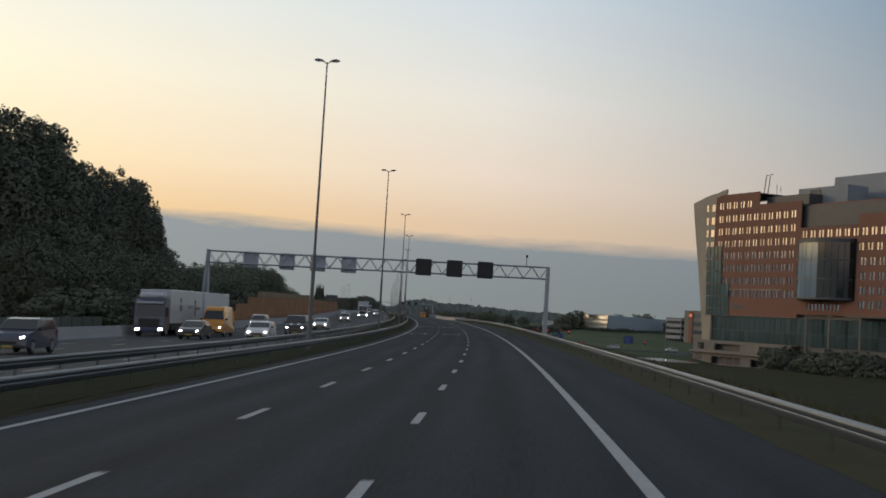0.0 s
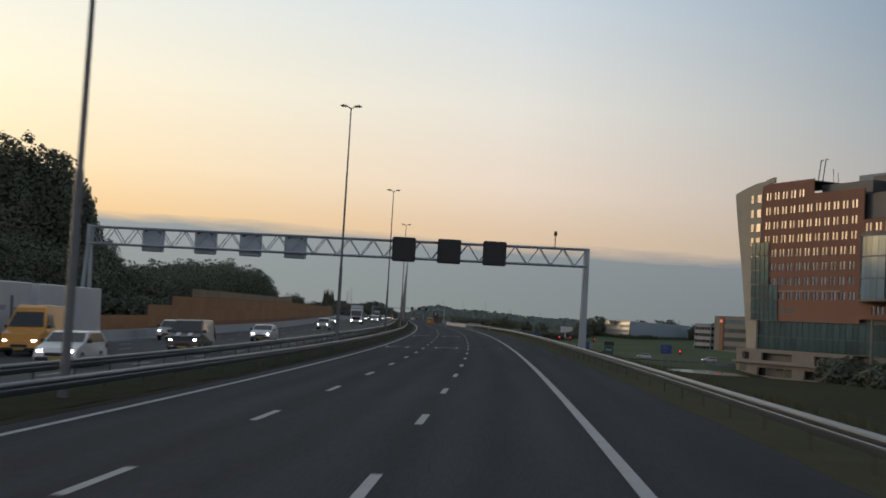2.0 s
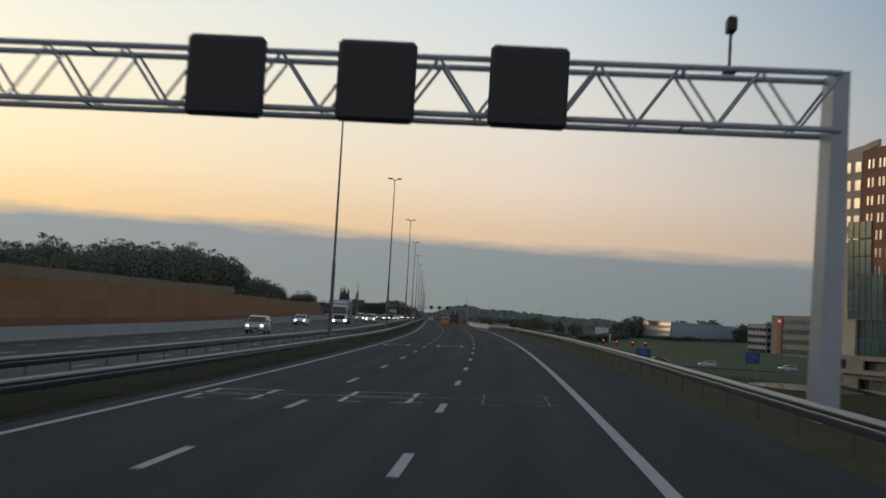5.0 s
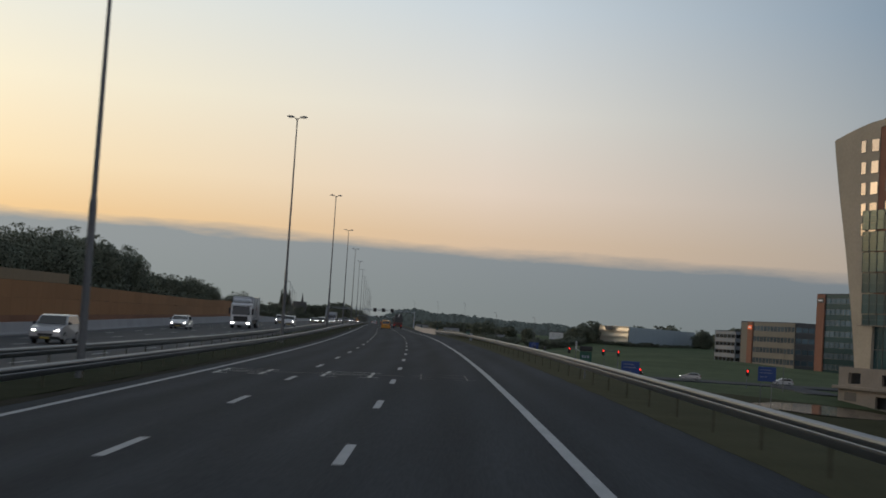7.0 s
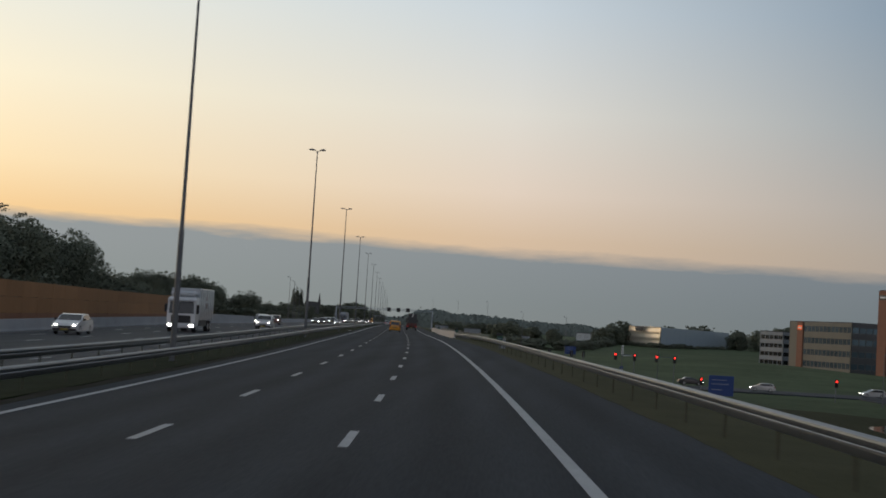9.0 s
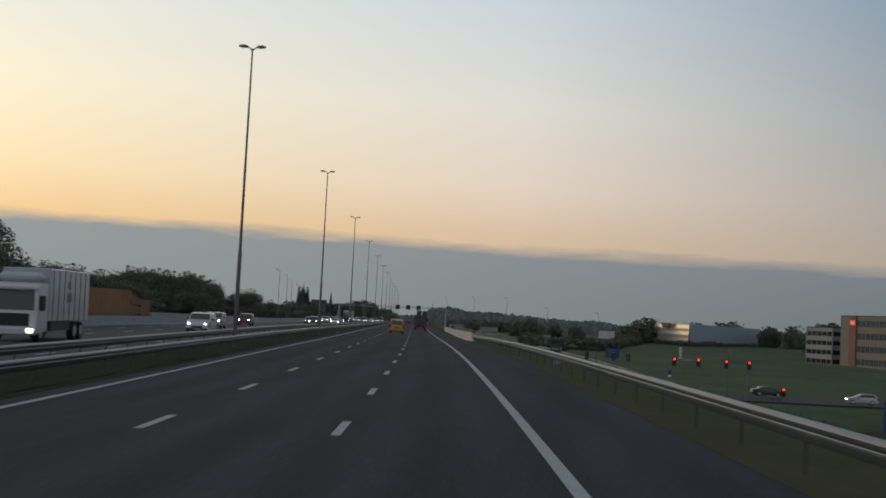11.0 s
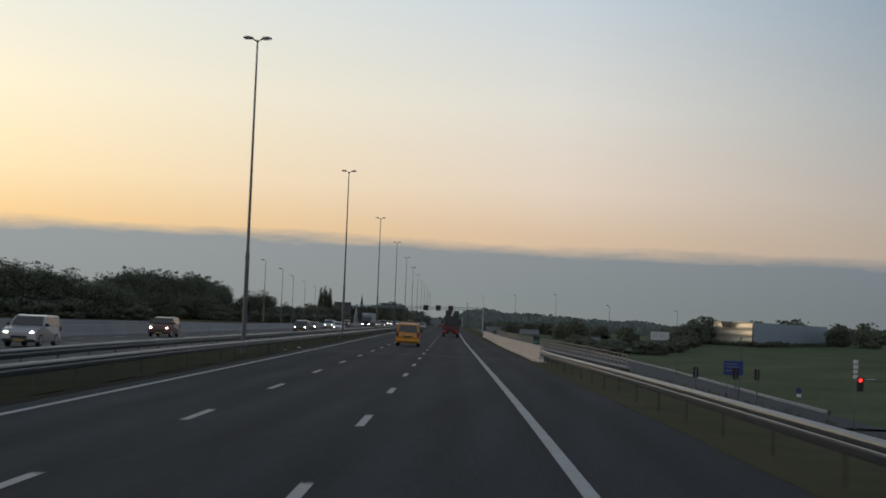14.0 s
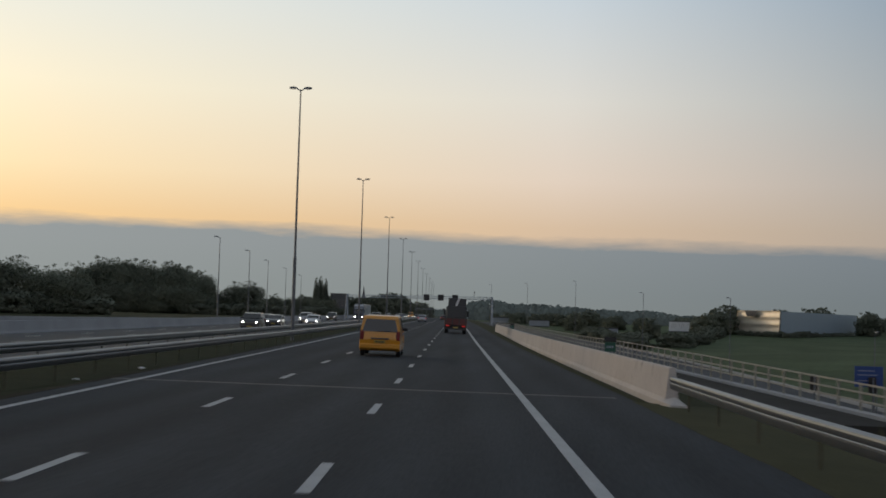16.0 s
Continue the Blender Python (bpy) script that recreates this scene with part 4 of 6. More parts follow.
def side_block(name, corner, corner2, z0, z1, depth, floors, wall, glass, label, pier=None, side=None, top_band=0.8):
    """A lesser office: a front between two corners, with bands of windows on every floor."""
    a, b = Vector((*corner, 0)), Vector((*corner2, 0))
    L = (b - a).length
    ux, uy = (b - a).x / L, (b - a).y / L
    m = Matrix(((ux, -uy, 0, a.x), (uy, ux, 0, a.y), (0, 0, 1, 0), (0, 0, 0, 1)))
    t = thing(name, m, label, "office building", "business park")
    fh = (z1 - top_band - z0) / floors
    rows = []
    for i in range(floors):
        zb = z0 + i * fh + fh * 0.36
        n = max(2, int(L / 3.0))
        lo = pier[1] if pier else 0.4
        rows.append((zb, zb + fh * 0.5, [(lo + (L - lo - 0.4) * k / n + 0.12, lo + (L - lo - 0.4) * (k + 1) / n - 0.12) for k in range(n)]))
    facade(t, "front_wall", wall, 0, L, z0, z1, rows, glass=glass, mull=1)
    part("core", boxed(0.3, L - 0.3, 0.9, depth - 0.3, z0, z1 - 0.3), CLAD_DARK, t)
    rows = []
    for i in range(floors):
        zb = z0 + i * fh + fh * 0.36
        n = max(2, int(depth / 3.0))
        rows.append((zb, zb + fh * 0.5, [((depth - 0.6) * k / n + 0.42, (depth - 0.6) * (k + 1) / n + 0.18) for k in range(n)]))
    for x, sgn in ((L, 1), (0, -1)):
        bm = bmesh.new()
        wall_grid(bm, 0, depth, z0, z1, rows, 0.3)
        rot = Matrix.Translation((L, 0, 0)) @ Matrix.Rotation(radians(90), 4, "Z") if sgn > 0 else Matrix.Translation((0, depth, 0)) @ Matrix.Rotation(radians(-90), 4, "Z")
        w = part("side_wall", bm, side or wall, t)
        w.matrix_local = rot
        for zb, zt, sp in rows:
            for x0, x1 in sp:
                o = window(t, x0, x1, zb, zt, 0, glass, 0)
                o.matrix_local = rot @ Matrix.Translation((x0, 0, zb))
    part("roof", boxed(0, L, 0, depth, z1, z1 + 0.3), ROOF_DARK, t)
    if pier:
        part("pier", boxed(pier[0], pier[1], -0.5, 0.0, z0, z1 + 0.1), BRICK, t, "orange brick pier")
        p = part("pier_sign", boxed(pier[0] + 0.4, pier[1] - 0.4, -0.62, -0.5, z1 - 3.0, z1 - 1.4), CLAD_DARK if pier[2] else SIGN_RED, t)
        part("sign_bar", boxed(pier[0] + 0.8, pier[1] - 0.8, -0.66, -0.62, z1 - 2.5, z1 - 1.9), SIGN_WHITE, p)
    return t


STONE_DULL = material("dull_tan_stone", (0.235, 0.215, 0.175), 0.85, grain=0.15, grain_scale=2.0, blotch=0.15, blotch_scale=0.2)
SIGN_RED = material("sign_orange_red", (0.55, 0.07, 0.02), 0.5, emit=((1.0, 0.18, 0.05), 0.5))
side_block("office_building", (99.0, 718.0), (114.1, 683.6), -5.5, 12.8, 16, 4, STONE_DULL, BLUE_GLASS, "low tan office block with window bands and dark glass side", pier=(5.5, 9.0, 0), side=CLAD_DARK)
side_block("office_building", (92.5, 744.0), (99.0, 730.0), -5.5, 8.6, 14, 4, CLAD_GREY, DARK_GLASS, "small grey office block with dark window bands")
side_block("office_building", (113.4, 645.6), (130.0, 612.0), -5.5, 23.2, 18, 7, GREEN_GLASS, BLUE_GLASS, "tall green glass office with an orange brick pier", pier=(0.0, 4.2, 1))


def gold_hall():
    """The showroom with a polished slanted end and a long blue-grey flank."""
    a, b, c = Vector((62.5, 1031, 0)), Vector((80, 1004, 0)), Vector((137, 1110, 0))
    t = thing("showroom", Matrix.Identity(4), "showroom with a polished golden end and long blue-grey flank", "showroom")
    z0, z1 = low(1000) - 0.5, 10.4
    n = (b - a).normalized()
    out = Vector((n.y, -n.x, 0))
    bm = bmesh.new()
    rows = []
    for i in range(25):
        f = i / 24
        z = z0 + 2.0 + (z1 - z0 - 2.0) * f
        bulge = 1.2 - 0.55 * f + 0.10 * math.sin(f * 19.0)
        rows.append([bm.verts.new((*(a - n * (1.2 - 2.6 * f) + out * bulge)[:2], z)), bm.verts.new((*(b + out * bulge)[:2], z))])
    for p, q in zip(rows, rows[1:]):
        f = bm.faces.new((p[0], p[1], q[1], q[0]))
        f.smooth = True
    part("golden_front", bm, CLAD_SHEEN, t, "polished golden cladding, gently waved")
    bm = bmesh.new()
    mid = a.lerp(b, 0.42) + out * 2.5
    fr = Matrix(((n.x, out.x, 0, mid.x), (n.y, out.y, 0, mid.y), (0, 0, 1, 0), (0, 0, 0, 1)))
    box_into(bm, -4.6, 4.6, -0.3, 0.1, z1 - 2.9, z1 - 0.1, m=fr)
    for v in bm.verts:
        if v.co.z < z1 - 2:
            v.co.x, v.co.y = mid.x + (v.co.x - mid.x) * 0.66, mid.y + (v.co.y - mid.y) * 0.66
    part("notch", bm, CLAD_DARK, t)
    d = (c - b).normalized()
    o2 = Vector((d.y, -d.x, 0))
    L = (c - b).length
    fr = Matrix(((d.x, -o2.x, 0, b.x), (d.y, -o2.y, 0, b.y), (0, 0, 1, 0), (0, 0, 0, 1)))
    for k in range(12):
        bm = boxed(L * k / 12 + 0.05, L * (k + 1) / 12 - 0.05, 0, 0.4, z0 + 1.8, z1 - 0.2)
        part("flank_panel", bm, CLAD_BLUE, t).matrix_world = fr
    part("base", boxed(0, L, 0.1, 0.6, z0, z0 + 1.8), CLAD_DARK, t).matrix_world = fr
    bm = bmesh.new()
    for zz in (z0, z1 - 0.3):
        bm.verts.new((a.x + 1.5, a.y + 2, zz)), bm.verts.new((b.x - 0.6, b.y + 2.5, zz)), bm.verts.new((c.x - 2.0, c.y, zz)), bm.verts.new((a.x + 45, a.y + 110, zz))
    bmesh.ops.convex_hull(bm, input=bm.verts[:])
    part("core", bm, CLAD_DARK, t)


gold_hall()


def shed(name, s, d, w, depth, h, mat, label, turn=0.0, sink=0.3, windows=0):
    p = at(s, d)
    m = Matrix.Translation((p.x, p.y, ground_z(s, d))) @ Matrix.Rotation(heading(s) + radians(turn), 4, "Z")
    t = thing(name, m, label, "building", "distant buildings")
    part("wall", boxed(-w / 2, w / 2, 0, depth, -sink, h), mat, t)
    part("roof", boxed(-w / 2 - 0.2, w / 2 + 0.2, -0.2, depth + 0.2, h, h + 0.35), ROOF_DARK, t)
    part("plinth", boxed(-w / 2 - 0.05, w / 2 + 0.05, -0.06, 0, -sink, 0.6), CLAD_DARK, t)
    for k in range(windows):
        window(t, -w / 2 + w * (k + 0.25) / windows, -w / 2 + w * (k + 0.75) / windows, h * 0.5, h * 0.78, -0.12, DARK_GLASS, 1)
    return t


shed("house", 1045, 119.5, 13, 9, 5.4, CLAD_WHITE, "white rendered house with a dark flat roof", -20, windows=3)
shed("warehouse", 900, 62, 12, 9, 4.0, CLAD_GREY, "low grey shed beside the slip road", -10, windows=2)
shed("warehouse", 1080, 48, 11, 9, 3.4, CLAD_GREY, "small pale shed far off among trees", -5, windows=2)
shed("warehouse", 1180, 34, 16, 9, 3.6, CLAD_GREY, "low grey warehouse far off beside the road", 0, windows=3)
shed("warehouse", 1012, -55, 8, 10, 11.4, CLAD_DARK, "dark flat-roofed block behind trees", 10, windows=4)


def church():
    p = at(2000, -112)
    t = thing("church_tower", Matrix.Translation((p.x, p.y, ground_z(2000, -112))), "slender dark church spire far beyond the trees", "church")
    part("tower", boxed(-2.6, 2.6, -2.6, 2.6, 0, 16), BRICK_DARK, t)
    bm = bmesh.new()
    tube_into(bm, (0, 0, 16), (0, 0, 37), 3.0, 0.1, 8)
    part("spire", bm, ROOF_DARK, t)


church()

# ---- trees ----
def leaf_mesh(name, seed, rx, rz, base, leaves, size, lobes, mat, taper=0.0, skirt=0, tips=0):
    """A crown of many small leaf clumps on crowded, uneven lobes round a filled core; rx: half width, rz: half height,
    base: height of its underside; skirt: lobes round the foot; tips: upright sprays on the upper outline."""
    rng = np.random.default_rng(seed)
    lob = []
    for i in range(lobes):
        v = rng.normal(size=3)
        v /= np.linalg.norm(v)
        lob.append((v * np.array([rx, rx, rz]) * rng.uniform(0.46, 0.70), np.array([rx, rx, rz * 0.75]) * rng.uniform(0.30, 0.44)))
    for i in range(skirt):
        a = rng.uniform(0, 2 * math.pi)
        lob.append((np.array([math.cos(a) * rx * 0.6, math.sin(a) * rx * 0.6, -rz * rng.uniform(0.55, 0.85)]), np.array([rx, rx, rz * 0.8]) * rng.uniform(0.3, 0.45)))
    for i in range(tips):
        a, k = rng.uniform(0, 2 * math.pi), rng.uniform(0.05, 0.75)
        lob.append((np.array([math.cos(a) * rx * k, math.sin(a) * rx * k, rz * (0.92 - 0.42 * k * k)]), np.array([rx * 0.09, rx * 0.09, rz * 0.05]) * rng.uniform(0.6, 1.5)))
    share = np.array([max(s[0] * s[2], 0.02) for c, s in lob])
    per = np.maximum((leaves * 0.95 * share / share.sum()).astype(int), 12)
    pts, out = [], []
    for (c, s), m in zip(lob, per):
        v = rng.normal(size=(m, 3))
        v /= np.linalg.norm(v, axis=1)[:, None]
        pts.append(c + v * rng.uniform(0.86, 1.05, size=(m, 1)) * s)
        out.append(v)
    m = int(leaves * 0.05)
    v = rng.normal(size=(m, 3))
    v /= np.linalg.norm(v, axis=1)[:, None]
    pts.append(v * rng.uniform(0.55, 0.72, size=(m, 1)) * np.array([rx, rx, rz]))
    out.append(v)
    pts, out = np.concatenate(pts), np.concatenate(out)
    if taper:
        k = 1 - taper * np.clip((pts[:, 2] + rz) / (2 * rz), 0, 1) ** 1.5
        pts[:, 0] *= k
        pts[:, 1] *= k
    pts[:, 2] = np.maximum(pts[:, 2] + base + rz, 0.05)
    n = len(pts)
    nor = out + rng.normal(size=(n, 3)) * 0.6 + np.array([0, 0, 0.3])
    nor /= np.linalg.norm(nor, axis=1)[:, None]
    a = np.cross(nor, rng.normal(size=(n, 3)))
    a /= np.linalg.norm(a, axis=1)[:, None]
    b = np.cross(nor, a)
    s = size * rng.uniform(0.6, 1.25, size=(n, 1))
    q = np.stack([pts - a * s, pts - b * s * 0.7, pts + a * s, pts + b * s * 0.7], 1).reshape(-1, 3)
    me = bpy.data.meshes.new(name)
    me.from_pydata(q.tolist(), [], np.arange(4 * n).reshape(-1, 4).tolist())
    # leaves are shaded by the swell of their lobe and of the whole crown
    swell = (pts - np.array([0, 0, base + rz])) / np.array([rx, rx, rz])
    soft = 0.55 * out + 0.6 * swell + 0.35 * nor + np.array([0, 0, 0.1])
    soft /= np.linalg.norm(soft, axis=1)[:, None]
    me.normals_split_custom_set_from_vertices(np.repeat(soft, 4, axis=0).tolist())
    me.materials.append(mat)
    return me


def trunk_mesh(seed, h, r, limbs=6, reach=0.2):
    rng = random.Random(seed)
    bm = bmesh.new()
    bend = rng.uniform(-0.3, 0.3)
    tube_into(bm, (0, 0, -0.4), (bend * 0.4, 0, h * 0.5), r, r * 0.7, 8)
    tube_into(bm, (bend * 0.4, 0, h * 0.5), (bend, 0, h * 0.85), r * 0.7, r * 0.25, 8)
    for i in range(limbs):
        a = rng.uniform(0, 6.28)
        z = h * rng.uniform(0.3, 0.65)
        l = h * reach * rng.uniform(0.7, 1.2)
        tube_into(bm, (bend * z / h, 0, z), (math.cos(a) * l, math.sin(a) * l, z + l * 0.9), r * 0.35, r * 0.1, 6)
    return mesh_of("trunk", bm, BARK)


KINDS = {
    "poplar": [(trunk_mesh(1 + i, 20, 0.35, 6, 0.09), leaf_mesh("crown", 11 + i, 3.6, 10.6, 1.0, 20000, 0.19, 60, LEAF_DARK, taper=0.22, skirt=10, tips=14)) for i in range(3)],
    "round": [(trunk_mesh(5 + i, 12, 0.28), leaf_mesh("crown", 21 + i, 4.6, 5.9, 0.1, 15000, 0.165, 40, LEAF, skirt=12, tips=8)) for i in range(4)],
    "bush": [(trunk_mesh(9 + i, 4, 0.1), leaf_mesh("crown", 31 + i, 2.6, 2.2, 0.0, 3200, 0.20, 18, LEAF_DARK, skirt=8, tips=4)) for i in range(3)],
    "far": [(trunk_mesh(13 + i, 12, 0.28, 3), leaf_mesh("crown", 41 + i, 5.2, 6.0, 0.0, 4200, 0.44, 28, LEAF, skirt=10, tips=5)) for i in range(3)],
}
HEIGHT = {"poplar": 22.8, "round": 12.0, "bush": 4.4, "far": 12.0}
LABEL = {
    "poplar": "tall dark leafy poplar at the motorway's edge",
    "round": "leafy round-crowned deciduous tree",
    "bush": "dense dark green shrub",
    "far": "distant leafy tree on the horizon",
}
_tr = random.Random(7)


def tree(kind, s, d, h, wide=1.0):
    tm, cm = _tr.choice(KINDS[kind])
    k = h / HEIGHT[kind]
    p = at(s, d)
    m = Matrix.Translation((p.x, p.y, ground_z(s, d) - 0.1)) @ Matrix.Rotation(_tr.uniform(0, 6.28), 4, "Z") @ Matrix.Diagonal((k * wide * _tr.uniform(0.9, 1.15), k * wide * _tr.uniform(0.9, 1.15), k, 1))
    t = thing("bush" if kind == "bush" else "tree", m, LABEL[kind], "shrub" if kind == "bush" else "tree", {"poplar": "poplar row", "bush": "roadside shrubs"}.get(kind, "trees"))
    part("trunk", tm, None, t)
    part("crown", cm, None, t)
    return t


# the tall row beside the oncoming carriageway
s = 140.0
while s < 258:
    h = 0.6 + float(np.interp(s, [140, 161, 167, 175, 190, 206, 221, 231, 239, 243, 250, 259], [26.2, 26.2, 27.0, 22.6, 23.2, 24.0, 23.4, 20.6, 17.2, 13.4, 11.8, 9.4]))
    tree("poplar", s + _tr.uniform(-1, 1), -56 + _tr.uniform(-1.5, 1.5), h * _tr.uniform(0.96, 1.02), 1.3)
    tree("round", s - 1, -50 + _tr.uniform(-1.5, 1.5), h * _tr.uniform(0.4, 0.5), 1.15)
    s += 4.0
for k in range(30):
    tree("bush", 132 + k * 4.2, -45 + _tr.uniform(-2, 2), _tr.uniform(3.6, 5.4), 1.4)
# the wood behind the noise wall
s = 246.0
while s < 407:
    h = float(np.interp(s, [226, 266, 300, 340, 380, 400, 410], [7.2, 8.0, 9.1, 10.4, 11.6, 12.3, 11.0]))
    tree("round", s, -50 + _tr.uniform(-2, 2), h * 1.16 * _tr.uniform(0.93, 1.07))
    tree("round", s + 3, -57 + _tr.uniform(-2, 2), h * 1.24 * _tr.uniform(0.95, 1.1))
    if s < 400:
        tree("bush", s + 2, -42 + _tr.uniform(-1, 1), _tr.uniform(4, 6.0), 1.4)
    s += 6.5
for k in range(4):
    tree("bush", 399 + 3.5 * k, -32.2 + _tr.uniform(-0.6, 0.6), _tr.uniform(1.6, 2.8), 1.2)
# clumps further on, left of the road
for s, d, h in ((640, -118, 14.5), (652, -112, 15), (662, -107, 14.5), (672, -101, 13.5), (682, -97, 12.2), (690, -92.5, 10.5), (660, -122, 15.5), (676, -112, 14), (630, -126, 14.5), (646, -130, 15), (618, -130, 14.5), (696, -100, 10.5)):
    tree("round", s, d, h * 1.04, 1.3)
for k in range(16):
    tree("bush", 604 + 6.4 * k, -122 + 2.2 * k + _tr.uniform(-2, 2), _tr.uniform(4.5, 6.5), 1.7)
for k in range(14):
    f = k / 13
    top = float(np.interp(f, [0, 0.15, 0.4, 0.8, 0.92, 1], [18.6, 20.6, 20.2, 20.0, 18.0, 14.5]))
    tree("round", 850 - 6 * (1 - f) + _tr.uniform(-4, 8), -136 + 44 * f + _tr.uniform(-2, 2), top * _tr.uniform(0.95, 1.04), 1.0)
    tree("round", 866 + _tr.uniform(-4, 8), -140 + 46 * f, top * _tr.uniform(0.9, 1.0), 1.0)
    tree("round", 842 - 4 * (1 - f), -135 + 46 * f + _tr.uniform(-2, 2), top * _tr.uniform(0.5, 0.62), 1.4)
for s, d, h in ((861, -82, 13.2), (866, -77, 13.8), (862, -72, 8.5), (868, -67, 9.0), (872, -62, 8.0), (866, -57, 9.0), (860, -88, 9.0), (872, -52, 8.6), (876, -47, 8.8)):
    tree("round", s, d, h, 1.15)
for k in range(18):
    tree("bush", 838 + 2 * k, -92 + 3.0 * k + _tr.uniform(-1.5, 1.5), _tr.uniform(3.8, 5.2), 1.7)
for s, d, h in ((1018, -67.5, 20.5), (1020, -65.5, 21.3), (1023, -63.5, 20.2)):
    tree("poplar", s, d, h, 0.62)
for k in range(30):
    d = -74 + 52 * k / 29
    h = float(np.interp(d, [-74, -57, -45, -36, -31, -25, -22], [11.0, 10.6, 11.0, 12.0, 13.6, 12.4, 8.5]))
    tree("far", 1030 + _tr.uniform(-8, 8), d + _tr.uniform(-1, 1), h * _tr.uniform(0.92, 1.03), 0.9)
for k in range(24):
    tree("far", 1060 + 12 * k + _tr.uniform(-8, 8), -48 + 1.2 * k + _tr.uniform(-4, 4), _tr.uniform(8.5, 11.5), 1.2)
# dark shrubs at the foot of the large office
for k in range(12):
    p = Vector((57.8 + 0.435 * (50 + 4.6 * k), 403.4 - 0.9004 * (50 + 4.6 * k), 0)) + Vector((-0.9004, -0.435, 0)) * _tr.uniform(3, 7)
    b = tree("bush", 0, 30, _tr.uniform(8.0, 10.0), 1.1)
    b.matrix_world = Matrix.Translation((p.x, p.y, -9.9)) @ b.matrix_world.to_3x3().to_4x4()
# dark hedge along the showroom's foot
for k in range(16):
    f = k / 15
    p = Vector((64.0, 1022, 0)).lerp(Vector((82, 998, 0)), f * 2.5) if f < 0.4 else Vector((82, 998, 0)).lerp(Vector((128, 1084, 0)), (f - 0.4) / 0.6)
    b = tree("bush", 1000, 120, _tr.uniform(2.6, 3.6), 2.0)
    b.matrix_world = Matrix.Translation((p.x, p.y, low(1000) - 0.2)) @ b.matrix_world.to_3x3().to_4x4()
# right of the road: behind the offices and round the showroom
for k in range(12):
    tree("far", 800 + 9 * k, 176 + 3 * k + _tr.uniform(-5, 5), _tr.uniform(13, 18), 1.1)
for s, d, h in ((1010, 128, 12), (1018, 134, 14), (1024, 140, 15.5), (1014, 122, 9.5), (915, 84, 9), (990, 66, 11), (1005, 60, 10), (1100, 200, 15), (1120, 215, 16), (1110, 186, 14), (1075, 225, 14), (1060, 238, 15)):
    tree("far", s, d, h, 1.2)
for k in range(10):
    tree("round", 640 + 12 * k, 205 + 6 * k + _tr.uniform(-6, 6), _tr.uniform(13, 17), 1.2)
for k in range(26):
    tree("far", 1040 + 7 * k + _tr.uniform(-8, 8), 92 - 2.6 * k + _tr.uniform(-6, 6), _tr.uniform(5.5, 8), 1.4)
for k in range(20):
    tree("bush", 800 + 10 * k, 76 + 2.6 * k + _tr.uniform(-3, 3), _tr.uniform(3.6, 5.6), 1.9)
for k in range(16):
    tree("bush", 760 + 9 * k, 58 + _tr.uniform(-5, 5), _tr.uniform(3.4, 5.5), 1.9)


def far_wood(name, line, label, n, crest, seed, depth=30):
    """A far belt of trees: rounded crowns of leaf clumps joined into one; crest: heights along the line."""
    rng = np.random.default_rng(seed)
    (s0, d0), (s1, d1) = line
    verts, faces = [], []
    for i in range(n):
        f = (i + rng.uniform(0, 1)) / n
        s, d = s0 + (s1 - s0) * f, d0 + (d1 - d0) * f
        p = at(s + rng.uniform(-depth, depth), d)
        z = ground_z(s, d)
        hh = float(np.interp(f, np.linspace(0, 1, len(crest)), crest)) * rng.uniform(0.8, 1.03)
        w = rng.uniform(4.5, 8.0)
        m = 240
        v = rng.normal(size=(m, 3))
        v /= np.linalg.norm(v, axis=1)[:, None]
        c = np.array([p.x, p.y, z + hh * 0.48]) + v * rng.uniform(0.9, 1.04, (m, 1)) * np.array([w, w, hh * 0.52])
        c[:, 2] = np.maximum(c[:, 2], z)
        nor = v + rng.normal(size=(m, 3)) * 0.35
        nor /= np.linalg.norm(nor, axis=1)[:, None]
        a = np.cross(nor, rng.normal(size=(m, 3)))
        a /= np.linalg.norm(a, axis=1)[:, None]
        b = np.cross(nor, a)
        ss = 0.16 * w * rng.uniform(0.7, 1.3, (m, 1))
        q = np.stack([c - a * ss, c + b * ss, c + a * ss, c - b * ss], 1).reshape(-1, 3)
        k = len(verts)
        verts += q.tolist()
        faces += (np.arange(4 * m).reshape(-1, 4) + k).tolist()
    me = bpy.data.meshes.new(name)
    me.from_pydata(verts, [], faces)
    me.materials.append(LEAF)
    tagged(new(name, me), label, "wood", "", "stuff")


far_wood("far_wood", ((1420, 180), (1500, 620)), "far dull green tree belt behind the showroom", 120, (8, 12, 14, 16, 16), 4)
far_wood("far_wood", ((1300, -500), (1500, -90)), "far belt of dull green woodland on the left horizon", 110, (15, 14, 13, 12), 5)


